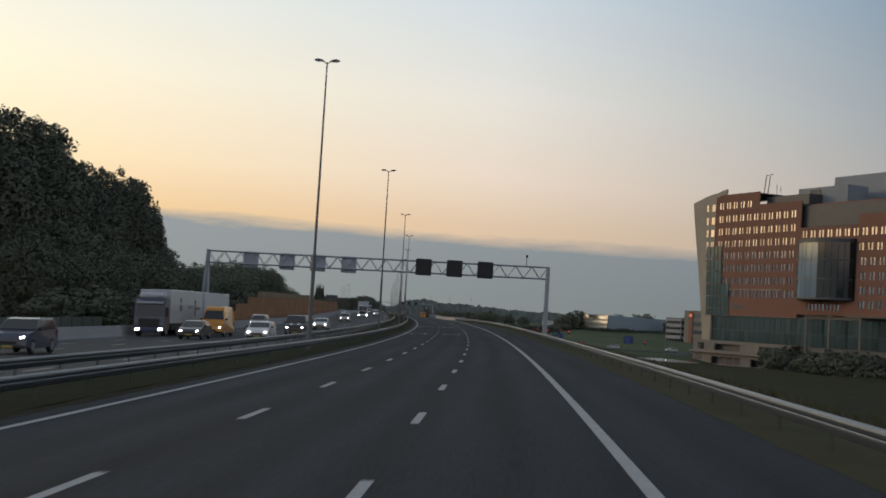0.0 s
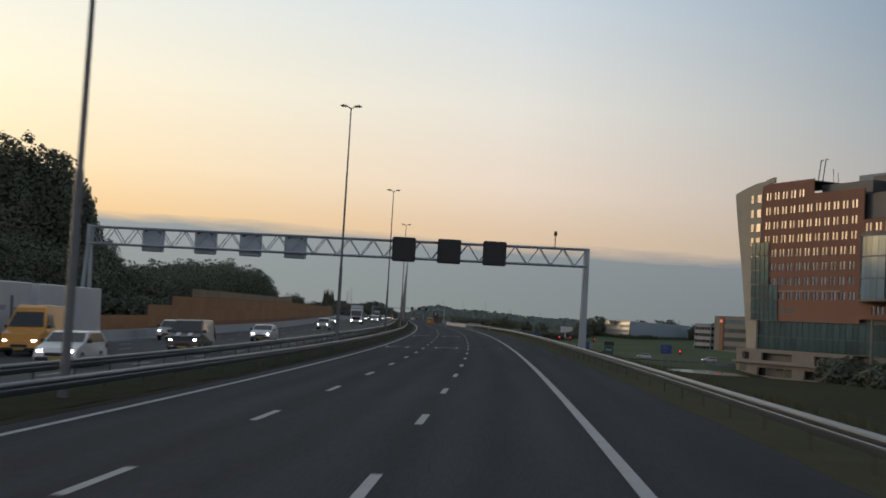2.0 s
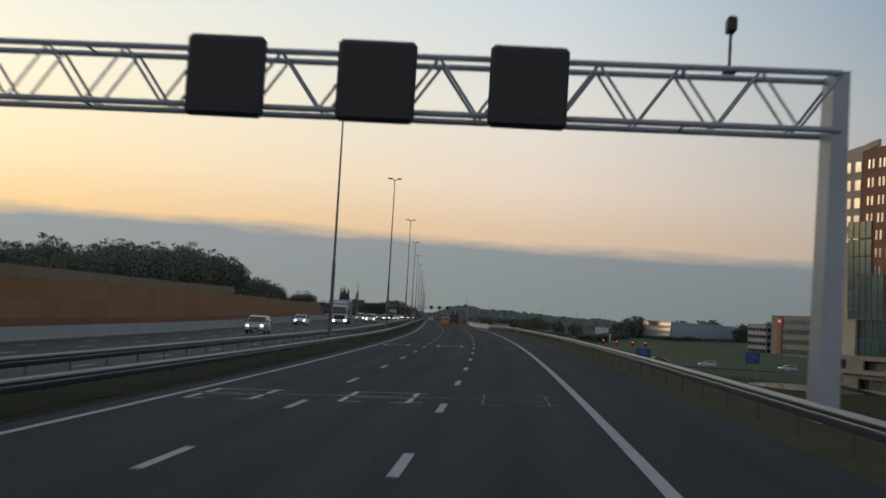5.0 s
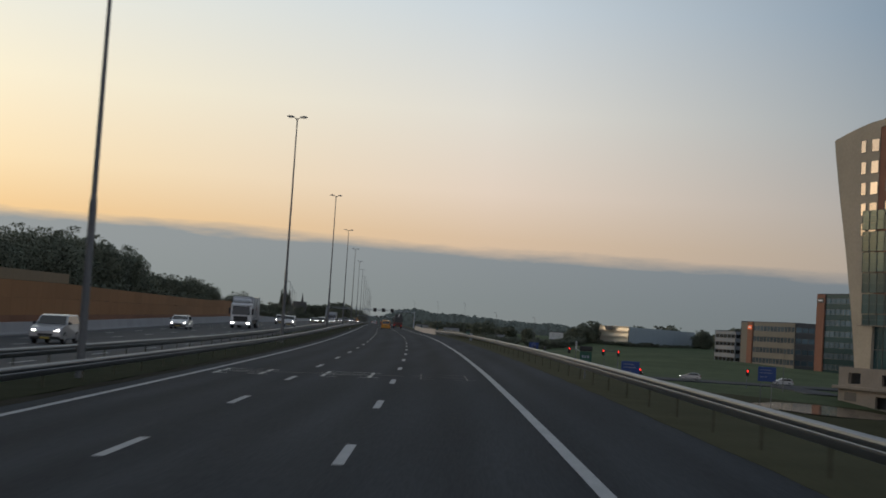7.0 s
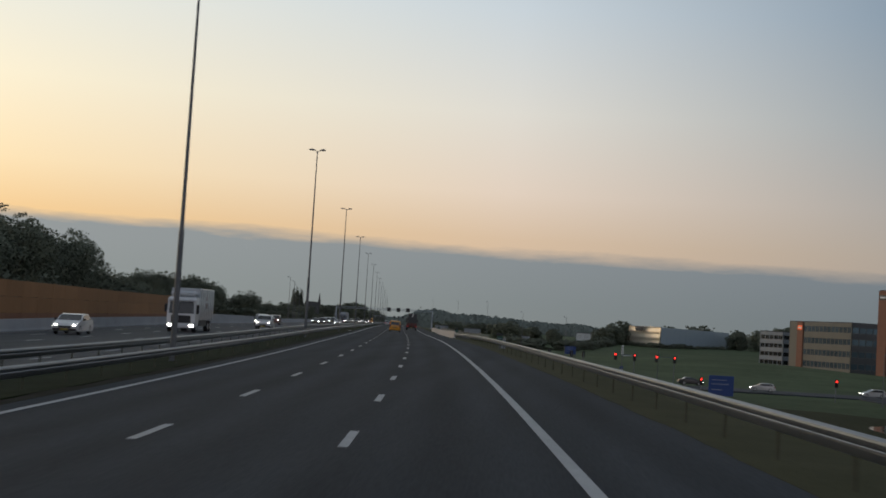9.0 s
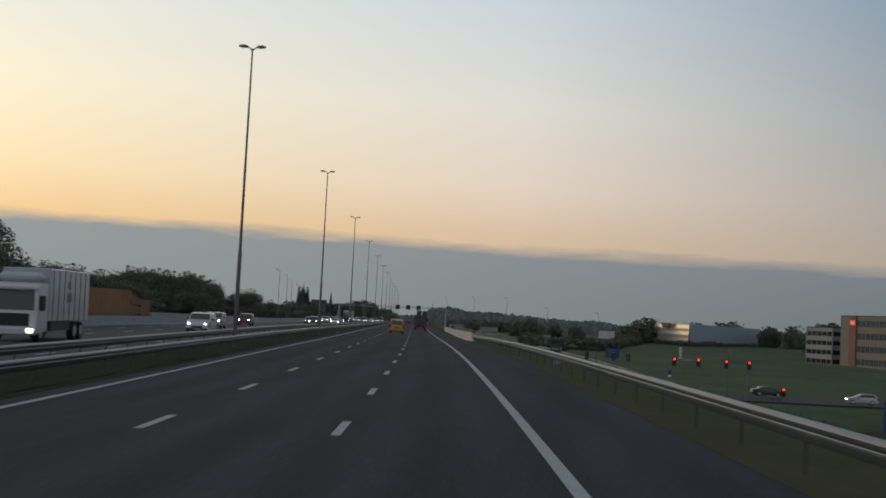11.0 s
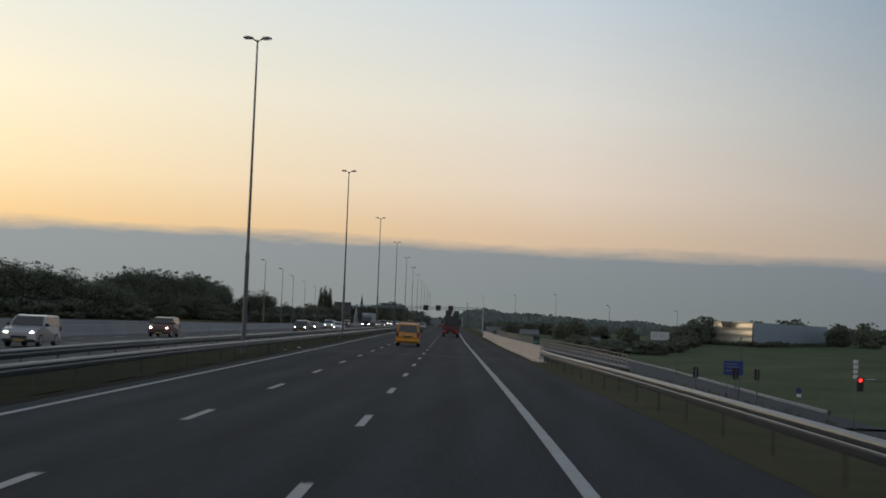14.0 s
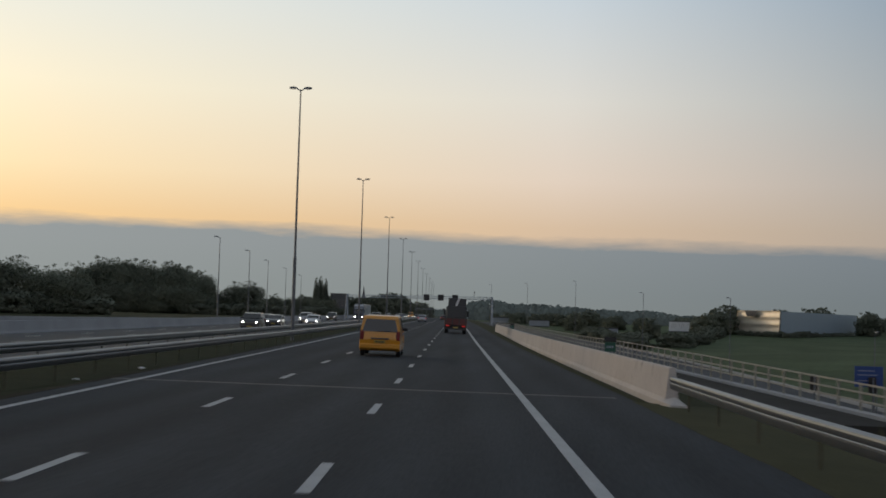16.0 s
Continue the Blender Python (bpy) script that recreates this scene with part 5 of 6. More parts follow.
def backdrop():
    """The horizon some 1600 m off: a long wooded ridge, its pale bluish haze painted as tint and faint glow."""
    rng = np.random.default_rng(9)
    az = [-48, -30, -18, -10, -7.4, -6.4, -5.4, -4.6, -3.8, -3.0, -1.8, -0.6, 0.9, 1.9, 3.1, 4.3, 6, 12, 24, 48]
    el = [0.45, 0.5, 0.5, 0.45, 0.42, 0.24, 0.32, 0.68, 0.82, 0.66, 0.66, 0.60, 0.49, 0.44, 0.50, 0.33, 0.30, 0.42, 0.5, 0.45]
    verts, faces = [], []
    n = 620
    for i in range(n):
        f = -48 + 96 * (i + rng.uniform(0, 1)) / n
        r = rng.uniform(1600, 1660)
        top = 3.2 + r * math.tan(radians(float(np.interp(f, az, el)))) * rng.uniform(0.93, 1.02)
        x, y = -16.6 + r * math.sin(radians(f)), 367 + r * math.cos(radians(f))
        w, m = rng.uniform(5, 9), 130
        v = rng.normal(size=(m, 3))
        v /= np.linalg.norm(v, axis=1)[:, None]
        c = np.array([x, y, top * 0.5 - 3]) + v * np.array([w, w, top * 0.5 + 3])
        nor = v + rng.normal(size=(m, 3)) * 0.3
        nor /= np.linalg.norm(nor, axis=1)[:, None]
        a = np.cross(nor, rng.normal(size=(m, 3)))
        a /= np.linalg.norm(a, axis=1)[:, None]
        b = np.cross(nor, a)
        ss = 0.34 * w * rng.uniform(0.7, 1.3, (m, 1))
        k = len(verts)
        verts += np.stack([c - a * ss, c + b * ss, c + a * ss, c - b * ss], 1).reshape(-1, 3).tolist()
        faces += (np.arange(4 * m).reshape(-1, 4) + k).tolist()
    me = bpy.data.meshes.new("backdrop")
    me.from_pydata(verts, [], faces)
    # weak emission stands in for the haze of distance
    me.materials.append(material("haze_tinted_woodland", (0.08, 0.10, 0.09), 0.95, island=0.2, spec=0.05, emit=((0.066, 0.080, 0.084), 0.32)))
    tagged(new("backdrop", me), "far wooded ridge along the horizon, blue-green haze in its colour", "backdrop", "", "structure")


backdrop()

# ---- vehicles ----
def profile_body(bm, prof, half, tuck=0.0, z_tuck=0.8):
    """Sweeps a side outline (y, z) across the width; above z_tuck it narrows by tuck."""
    L, R = [], []
    for y, z in prof:
        w = half - max(0.0, z - z_tuck) * tuck
        L.append(bm.verts.new((-w, y, z)))
        R.append(bm.verts.new((w, y, z)))
    n = len(prof)
    for i in range(n):
        j = (i + 1) % n
        bm.faces.new((L[i], L[j], R[j], R[i]))
    bm.faces.new(L[::-1])
    bm.faces.new(R)
    bmesh.ops.recalc_face_normals(bm, faces=bm.faces[:])


def wheel_parts(t, x, y, r=0.32, w=0.2):
    bm = bmesh.new()
    tube_into(bm, (x - w / 2, y, r), (x + w / 2, y, r), r, None, 18)
    bmesh.ops.bevel(bm, geom=[e for e in bm.edges if e.calc_length() < r * 0.6 and abs(e.verts[0].co.x - e.verts[1].co.x) < 1e-4], offset=0.03, segments=1, affect="EDGES")
    wh = part("wheel", bm, RUBBER, t, "black rubber tyre")
    side = 1 if x > 0 else -1
    bm = bmesh.new()
    tube_into(bm, (x + side * (w / 2 - 0.03), y, r), (x + side * (w / 2 + 0.012), y, r), r * 0.62, None, 14)
    part("rim", bm, ALLOY, wh)


def quad_pane(t, pts, thick, name="pane", mat=None, parent=None):
    bm = bmesh.new()
    f = bm.faces.new([bm.verts.new(p) for p in pts])
    f.normal_update()
    n = f.normal.copy()
    e = bmesh.ops.extrude_face_region(bm, geom=[f])
    bmesh.ops.translate(bm, vec=n * thick, verts=[v for v in e["geom"] if isinstance(v, bmesh.types.BMVert)])
    bmesh.ops.recalc_face_normals(bm, faces=bm.faces[:])
    return part(name, bm, mat or DARK_GLASS, parent or t)


def car(m, colour, label, kind="hatch", lit=True, rear_lit=False, category="car", group="oncoming traffic"):
    """y points forward; the front is at +y."""
    t = thing({"van": "van", "tall": "van"}.get(kind, "car"), m, label, category, group)
    if kind == "hatch":
        W, belt = 0.87, 0.93
        prof = [(-2.08, 0.3), (-2.12, 0.62), (-2.06, 0.95), (-1.72, 1.36), (-1.45, 1.45), (-0.2, 1.47), (0.25, 1.40), (1.02, 0.98), (1.85, 0.80), (2.06, 0.62), (2.08, 0.32), (1.9, 0.22), (-1.9, 0.22)]
        wy = (1.28, -1.25)
        ws = [(0.95, 1.02), (0.30, 1.38)]
        rw = [(-2.02, 0.99), (-1.74, 1.33)]
        sw = [(0.72, 1.0), (0.10, 1.36), (-1.40, 1.38), (-1.75, 1.02)]
    elif kind == "sedan":
        W, belt = 0.88, 0.92
        prof = [(-2.25, 0.3), (-2.3, 0.66), (-2.22, 0.98), (-1.55, 1.03), (-0.95, 1.40), (-0.1, 1.43), (0.30, 1.38), (1.10, 0.96), (2.0, 0.78), (2.2, 0.60), (2.22, 0.32), (2.05, 0.22), (-2.1, 0.22)]
        wy = (1.38, -1.32)
        ws = [(1.03, 1.0), (0.36, 1.35)]
        rw = [(-1.50, 1.05), (-0.99, 1.37)]
        sw = [(0.8, 0.98), (0.16, 1.33), (-0.90, 1.35), (-1.35, 1.03)]
    elif kind == "suv":
        W, belt = 0.91, 1.05
        prof = [(-2.15, 0.35), (-2.2, 0.75), (-2.15, 1.1), (-1.95, 1.55), (-1.7, 1.66), (-0.2, 1.69), (0.30, 1.62), (0.95, 1.10), (1.9, 0.96), (2.12, 0.75), (2.14, 0.38), (1.95, 0.28), (-1.95, 0.28)]
        wy = (1.32, -1.32)
        ws = [(0.92, 1.15), (0.36, 1.59)]
        rw = [(-2.10, 1.14), (-1.96, 1.52)]
        sw = [(0.72, 1.12), (0.2, 1.57), (-1.6, 1.58), (-1.9, 1.14)]
    elif kind == "tall":
        W, belt = 0.98, 1.35
        prof = [(-2.75, 0.4), (-2.8, 0.9), (-2.78, 1.4), (-2.74, 2.4), (-2.6, 2.52), (0.75, 2.58), (1.15, 2.42), (1.95, 1.32), (2.6, 1.12), (2.75, 0.85), (2.78, 0.4), (2.55, 0.3), (-2.55, 0.3)]
        wy = (1.75, -1.65)
        ws = [(1.86, 1.46), (1.30, 2.20)]
        rw = [(-2.775, 1.5), (-2.75, 2.2)]
        sw = [(1.55, 1.4), (1.1, 2.05), (0.35, 2.08), (0.35, 1.4)]
    else:
        W, belt = 0.95, 1.15
        prof = [(-2.38, 0.35), (-2.42, 0.8), (-2.38, 1.12), (-2.26, 1.78), (-2.10, 1.9), (0.55, 1.94), (0.85, 1.88), (1.62, 1.18), (2.22, 0.98), (2.34, 0.72), (2.36, 0.36), (2.15, 0.27), (-2.2, 0.27)]
        wy = (1.5, -1.45)
        ws = [(1.56, 1.24), (0.92, 1.83)]
        rw = [(-2.36, 1.16), (-2.27, 1.74)]
        sw = [(1.30, 1.2), (0.75, 1.8), (-0.15, 1.82), (-0.15, 1.2)]
    bm = bmesh.new()
    profile_body(bm, prof, W, 0.2, belt)
    bmesh.ops.bevel(bm, geom=[e for e in bm.edges if abs(e.verts[0].co.x - e.verts[1].co.x) < 0.02], offset=0.045, segments=2, affect="EDGES", profile=0.5)
    part("body", bm, colour, t, smooth=False)

    def half(z, extra=0.0):
        return W - max(0.0, z - belt) * 0.2 + extra

    def across(line, nm, inset=0.09):
        (ya, za), (yb, zb) = line
        d = Vector((0, yb - ya, zb - za)).normalized()
        sgn = 1 if ya > 0 else -1
        n = Vector((0, abs(d.z) * sgn, abs(d.y))) * 0.012
        pts = [Vector((-half(za) + inset, ya, za)) + n, Vector((half(za) - inset, ya, za)) + n, Vector((half(zb) - inset * 1.3, yb, zb)) + n, Vector((-half(zb) + inset * 1.3, yb, zb)) + n]
        return quad_pane(t, pts, 0.02, nm)

    across(ws, "windscreen", 0.07)
    across(rw, "rear_window", 0.12)
    for side in (-1, 1):
        pts = [Vector((side * (half(z) + 0.004), y, z)) for y, z in sw]
        quad_pane(t, pts if side > 0 else pts[::-1], 0.012, "side_window")
        for y in wy:
            wheel_parts(t, side * (W - 0.1), y, 0.33 if kind in ("hatch", "sedan") else 0.36)
        part("mirror", boxed(*sorted((side * (W + 0.0), side * (W + 0.2))), sw[0][0] - 0.08, sw[0][0] + 0.06, belt + 0.04, belt + 0.2, bevel=0.03), PLASTIC, t)
        fy = max(p[0] for p in prof)
        z = 0.66 if kind in ("hatch", "sedan") else 0.78
        part("headlight", boxed(*sorted((side * (W - 0.33), side * (W - 0.16))), fy - 0.16, fy + 0.012, z - 0.045, z + 0.05, bevel=0.025), HEADLAMP if lit else CHROME, t, "lit white headlight" if lit else "")
        ry = min(p[0] for p in prof)
        zt = 0.86 if kind in ("hatch", "sedan") else 1.0
        part("tail_light", boxed(*sorted((side * (W - 0.20), side * (W - 0.01))), ry - 0.012, ry + 0.22, zt - (0.16 if kind != "van" else 0.24), zt + (0.1 if kind != "van" else 0.2), bevel=0.025), TAILLAMP if rear_lit else TAIL_OFF, t, "red tail light")
    fy, ry = max(p[0] for p in prof), min(p[0] for p in prof)
    part("grille", boxed(-0.42, 0.42, fy - 0.05, fy + 0.015, 0.46, 0.60, bevel=0.01), PLASTIC, t)
    part("front_bumper", boxed(-W + 0.06, W - 0.06, fy - 0.12, fy + 0.05, 0.28, 0.44, bevel=0.04), PLASTIC if kind != "van" else colour, t)
    part("rear_bumper", boxed(-W + 0.02, W - 0.02, ry - 0.07, ry + 0.15, 0.36, 0.60, bevel=0.05), colour, t)
    pz = 0.52 if kind != "van" else 0.70
    plate = part("number_plate", boxed(-0.26, 0.26, ry - 0.09, ry - 0.071, pz - 0.06, pz + 0.06), PLATE, t)
    for k in range(3):
        part("plate_bar", boxed(-0.2 + k * 0.14, -0.09 + k * 0.14, ry - 0.094, ry - 0.09, pz - 0.03, pz + 0.03), PLASTIC, plate)
    plate = part("number_plate", boxed(-0.26, 0.26, fy + 0.05, fy + 0.062, 0.31, 0.42), PLATE, t)
    if kind == "van":
        part("plate_panel", boxed(-0.42, 0.42, ry - 0.035, ry + 0.02, 0.80, 0.88, bevel=0.01), STEEL_DARK, t, "grey handle strip with blue tint")
        part("wiper", boxed(-0.02, 0.5, ry - 0.03, ry - 0.01, 1.19, 1.21), PLASTIC, t)
        part("side_stripe", boxed(W - 0.005, W + 0.006, -0.2, 1.4, 0.98, 1.12), SIGN_BLUE, t)
    return t


def facing(s, d, oncoming=True):
    m = road_frame(s, d, 0.006)
    return m @ Matrix.Rotation(radians(180 if oncoming else 0), 4, "Z")


def box_truck(m, label, cab=CAR_NAVY, box=TRUCK_BODY, length=9.0, group="oncoming traffic", trailer=False):
    """A lorry with a box body, front at +y."""
    t = thing("truck", m, label, "truck", group)
    W = 1.24
    prof = [(-0.9, 0.55), (-0.9, 3.05), (0.35, 3.05), (0.78, 2.85), (0.98, 1.6), (1.05, 0.95), (1.05, 0.4), (0.3, 0.4)]
    bm = bmesh.new()
    profile_body(bm, prof, W)
    bmesh.ops.bevel(bm, geom=[e for e in bm.edges if abs(e.verts[0].co.x - e.verts[1].co.x) < 0.02], offset=0.06, segments=2, affect="EDGES")
    part("cab", bm, cab, t)
    quad_pane(t, [Vector((-1.08, 0.995, 1.62)), Vector((1.08, 0.995, 1.62)), Vector((1.02, 0.82, 2.62)), Vector((-1.02, 0.82, 2.62))], 0.02, "windscreen")
    part("sun_visor", boxed(-1.1, 1.1, 0.75, 1.05, 2.66, 2.82, bevel=0.03), TRUCK_BODY, t)
    part("roof_fairing", boxed(-1.1, 1.1, -0.8, 0.3, 3.05, 3.6, bevel=0.2), TRUCK_BODY, t)
    part("grille", boxed(-0.85, 0.85, 1.04, 1.075, 0.8, 1.45, bevel=0.02), PLASTIC, t)
    part("bumper", boxed(-1.22, 1.22, 0.95, 1.15, 0.35, 0.72, bevel=0.06), cab, t)
    for side in (-1, 1):
        part("headlight", boxed(*sorted((side * 0.75, side * 1.12)), 1.1, 1.17, 0.50, 0.68, bevel=0.02), HEADLAMP, t, "lit white headlight")
        part("mirror", boxed(*sorted((side * 1.26, side * 1.5)), 0.72, 0.84, 1.7, 2.4, bevel=0.03), PLASTIC, t)
        pts = [Vector((side * 1.245, y, z)) for y, z in ((0.7, 1.6), (0.6, 2.4), (-0.4, 2.4), (-0.4, 1.6))]
        quad_pane(t, pts if side > 0 else pts[::-1], 0.012, "side_window")
        for y in (0.15, -length + 2.6, -length + 1.3):
            wheel_parts(t, side * 1.05, y, 0.5, 0.34)
    b = part("box_body", boxed(-1.27, 1.27, -length, -1.0, 1.05, 3.85, bevel=0.04), box, t, "pale ribbed box body")
    for k in range(0 if trailer else 7):
        y = -1.6 - k * (length - 2) / 6.5
        for side in (-1, 1):
            part("rib", boxed(*sorted((side * 1.27, side * 1.295)), y - 0.04, y + 0.04, 1.1, 3.8), STEEL, b)
    for side in (-1, 1):
        for y0, y1, z0, z1, mat in ((-5.2, -4.4, 2.1, 2.6, TRUCK_RED), (-5.0, -4.5, 2.8, 3.2, TRUCK_RED), (-9.5, -7.6, 2.3, 2.55, CLAD_GREY), (-10.6, -10.3, 1.7, 3.1, CLAD_DARK), (-12.6, -10.9, 2.2, 2.45, TRUCK_RED)):
            if -y0 < length - 0.6:
                part("box_mark", boxed(*sorted((side * 1.27, side * 1.298)), y0, y1, z0, z1), mat, b, "plain coloured mark on the box")
    part("chassis", boxed(-0.5, 0.5, -length, 0.2, 0.62, 1.05), PLASTIC, t)
    if trailer:
        y1 = -length - 1.3
        part("trailer_box", boxed(-1.27, 1.27, y1 - 12.0, y1, 1.05, 3.85, bevel=0.04), box, t, "pale box body of the trailer")
        part("drawbar", boxed(-0.15, 0.15, y1 - 0.5, -length + 0.4, 0.7, 0.85), PLASTIC, t)
        part("trailer_skirt", boxed(-1.2, 1.2, y1 - 9.0, y1 - 2.8, 0.5, 1.04), PLASTIC, t)
        for side in (-1, 1):
            for y in (-1.3, -9.8, -11.0):
                wheel_parts(t, side * 1.05, y1 + y, 0.5, 0.34)
    part("side_skirt", boxed(-1.2, 1.2, -length + 3.6, -1.6, 0.55, 1.04), PLASTIC, t)
    return t


def lead_truck(m):
    """The lorry ahead, seen from behind: dark box over a low red tailboard with a white stripe."""
    t = thing("truck", m, "dark open lorry with a red tailboard and lit tail lights", "truck", "traffic ahead")
    b = part("load_bed", boxed(-1.25, 1.25, 0, 7.5, 0.95, 1.75, bevel=0.03), TRUCK_RED, t, "dark red tailboard")
    for x in (-1.1, -0.37, 0.37, 1.1):
        part("stake", boxed(x - 0.05, x + 0.05, -0.05, 0.0, 0.95, 1.8), STEEL_DARK, b)
    part("bed_lip", boxed(-1.27, 1.27, -0.03, 0.06, 1.66, 1.76), STEEL_DARK, b)
    part("container", boxed(-1.0, 1.05, 0.6, 5.8, 1.75, 3.1, bevel=0.04), TRUCK_DARK, t, "dark container on the bed")
    part("container", boxed(-0.95, -0.02, 0.9, 5.8, 3.1, 3.95, bevel=0.05), TRUCK_DARK, t)
    part("container", boxed(0.12, 1.05, 0.9, 5.8, 3.1, 3.95, bevel=0.05), TRUCK_DARK, t)
    bm = bmesh.new()
    box_into(bm, -0.12, 0.12, 0, 0.06, -0.48, 0.48, m=Matrix.Translation((0.10, 0.82, 3.52)) @ Matrix.Rotation(radians(18), 4, "Y"))
    part("tarp_edge", bm, CLAD_WHITE, t, "white diagonal strap")
    part("cab", boxed(-1.2, 1.2, 7.7, 9.6, 0.5, 3.1, bevel=0.12), TRUCK_DARK, t)
    part("under_run_bar", boxed(-1.15, 1.15, -0.02, 0.1, 0.45, 0.6), STEEL_DARK, t)
    part("chassis", boxed(-0.5, 0.5, 0.1, 8, 0.6, 0.95), PLASTIC, t)
    part("mudguard", boxed(-1.22, 1.22, 0.5, 1.1, 0.5, 0.9), PLASTIC, t)
    for side in (-1, 1):
        part("tail_light", boxed(*sorted((side * 0.72, side * 1.08)), -0.07, 0.02, 0.78, 0.92, bevel=0.02), TAILLAMP, t, "lit red tail light")
        part("mirror", boxed(*sorted((side * 1.25, side * 1.48)), 9.1, 9.25, 1.9, 2.6), PLASTIC, t)
        for y in (1.5, 2.8, 8.6):
            wheel_parts(t, side * 1.02, y, 0.5, 0.36)
    part("number_plate", boxed(-0.26, 0.26, -0.09, -0.075, 0.62, 0.74), PLATE, t)
    return t


lead_truck(road_frame(513, 1.75, 0.006))
car(road_frame(431, -1.8, 0.006), CAR_YELLOW, "yellow delivery van seen from behind in the middle lane", "van", False, False, "van", "traffic ahead")
car(road_frame(640, -5.2, 0.006), CAR_SILVER, "silver hatchback with lit tail lights far ahead", "hatch", True, True, "car", "traffic ahead")
car(road_frame(760, -1.7, 0.006), CAR_RED, "dark red hatchback with lit tail lights far ahead", "hatch", True, True, "car", "traffic ahead")

ONCOMING = [
    (58, -20.6, "mpv_navy"), (97, -21.0, "sedan_dark"), (97, -15.9, "hatch_white"), (110, -21.8, "van_yellow"), (120, -16.1, "van_dark"),
    (156, -17.6, "sedan_white"), (152, -24.6, "suv_silver"), (236, -20.3, "suv_silver"), (297, -23.4, "sedan_white"), (359, -16.8, "suv_white"),
    (390, -20.4, "suv_silver"), (432, -22.6, "suv_red"),
    (496, -18.2, "suv_dark"), (530, -21.9, "hatch_dark"), (524, -19.8, "sedan_dark"), (538, -16.8, "hatch_white"), (566, -21.0, "suv_silver"),
]
SPEC = {
    "mpv_navy": ("suv", CAR_NAVY, "navy people carrier with lit headlights"), "sedan_dark": ("sedan", CAR_BLACK, "black saloon with lit headlights"),
    "hatch_white": ("hatch", CAR_WHITE, "white hatchback with lit headlights"), "van_yellow": ("tall", CAR_YELLOW, "yellow high-roofed delivery van with lit headlights"),
    "van_dark": ("van", CAR_BLACK, "dark van with lit headlights"), "hatch_dark": ("hatch", CAR_BLACK, "black hatchback with lit headlights"),
    "suv_dark": ("suv", CAR_BLACK, "black off-roader with lit headlights"), "suv_white": ("suv", CAR_WHITE, "white off-roader with lit headlights"),
    "sedan_white": ("sedan", CAR_WHITE, "white saloon with lit headlights"),
    "suv_red": ("suv", CAR_RED, "dark red off-roader with lit headlights"),
    "suv_silver": ("suv", CAR_SILVER, "silver off-roader with lit headlights"),
}
first = {}
for s, d, k in ONCOMING:
    if k in first:
        copy_thing(first[k], facing(s, d))
    else:
        kind, col, lab = SPEC[k]
        first[k] = car(facing(s, d), col, lab, kind, category="van" if kind in ("van", "tall") else "car")
for x in (-0.34, 0.34):
    bm = bmesh.new()
    v = [bm.verts.new(c) for c in ((x - 0.13, 1.70, 1.18), (x + 0.13, 1.70, 1.18), (x + 0.13, 2.2, 1.01), (x - 0.13, 2.2, 1.01))]
    bm.faces.new(v)
    e = bmesh.ops.extrude_face_region(bm, geom=bm.faces[:])
    bmesh.ops.translate(bm, vec=(0, 0, 0.014), verts=[q for q in e["geom"] if isinstance(q, bmesh.types.BMVert)])
    part("bonnet_stripe", bm, CAR_WHITE, first["van_dark"], "pale bonnet stripe")
_cr = random.Random(3)
s = 590.0
while s < 1150:
    copy_thing(first[_cr.choice(sorted(first))], facing(s, _cr.choice((-16.2, -19.6, -23.0))))
    s += _cr.uniform(20, 55)
tr1 = box_truck(facing(103, -25.8), "blue-cabbed lorry with a long pale box body and lit headlights", length=13.5, trailer=True)
box_truck(facing(320, -19.8), "white-cabbed lorry with a pale box body and lit headlights", cab=CAR_WHITE)
copy_thing(tr1, facing(700, -22.8))

SIGN_FADED = material("faded_sign_white", (0.26, 0.3, 0.36), 0.5)
FENCE = material("pale_green_fence", (0.10, 0.12, 0.10), 0.7, grain=0.1, blotch=0.2, blotch_scale=0.4)


# ---- the lower road with its signals and signs ----
def low_slab(name, line, half, mat, label, lift=0.05):
    bm = bmesh.new()
    rows = []
    for i, (s, d, z) in enumerate(line):
        p = at(s, d)
        q = at(*line[min(i + 1, len(line) - 1)][:2]) - at(*line[max(i - 1, 0)][:2])
        q.z = 0
        n = Vector((q.y, -q.x, 0)).normalized()
        zz = ground_z(s, d) if z is None else z
        rows.append([bm.verts.new((p.x + n.x * w, p.y + n.y * w, zz + h)) for w, h in ((-half - 0.2, -1.0), (-half, lift), (half, lift), (half + 0.2, -1.0))])
    for a, b in zip(rows, rows[1:]):
        for j in range(3):
            bm.faces.new((a[j], a[j + 1], b[j + 1], b[j]))
    bmesh.ops.recalc_face_normals(bm, faces=bm.faces[:])
    return swept(name, bm, mat, label, "road")


low_slab("road_crossing", [(436, d, low(436) + 0.25) for d in (14, 30, 50, 70, 90, 120, 160, 220, 300)], 8.0, ASPHALT_OLD, "worn grey asphalt crossing road below the viaduct")
SLIP = [(446, 36, -5.5), (500, 38, -5.5), (560, 41, -5.45), (620, 43, -5.3), (680, 43, -4.9), (760, 40, -3.9), (840, 34, -2.7), (920, 27, -1.2), (1000, 20, 0.0), (1080, 15, 0.7)]
low_slab("slip_road", SLIP, 7.5, ASPHALT_OLD, "worn grey asphalt slip road rising towards the motorway", 0.08)


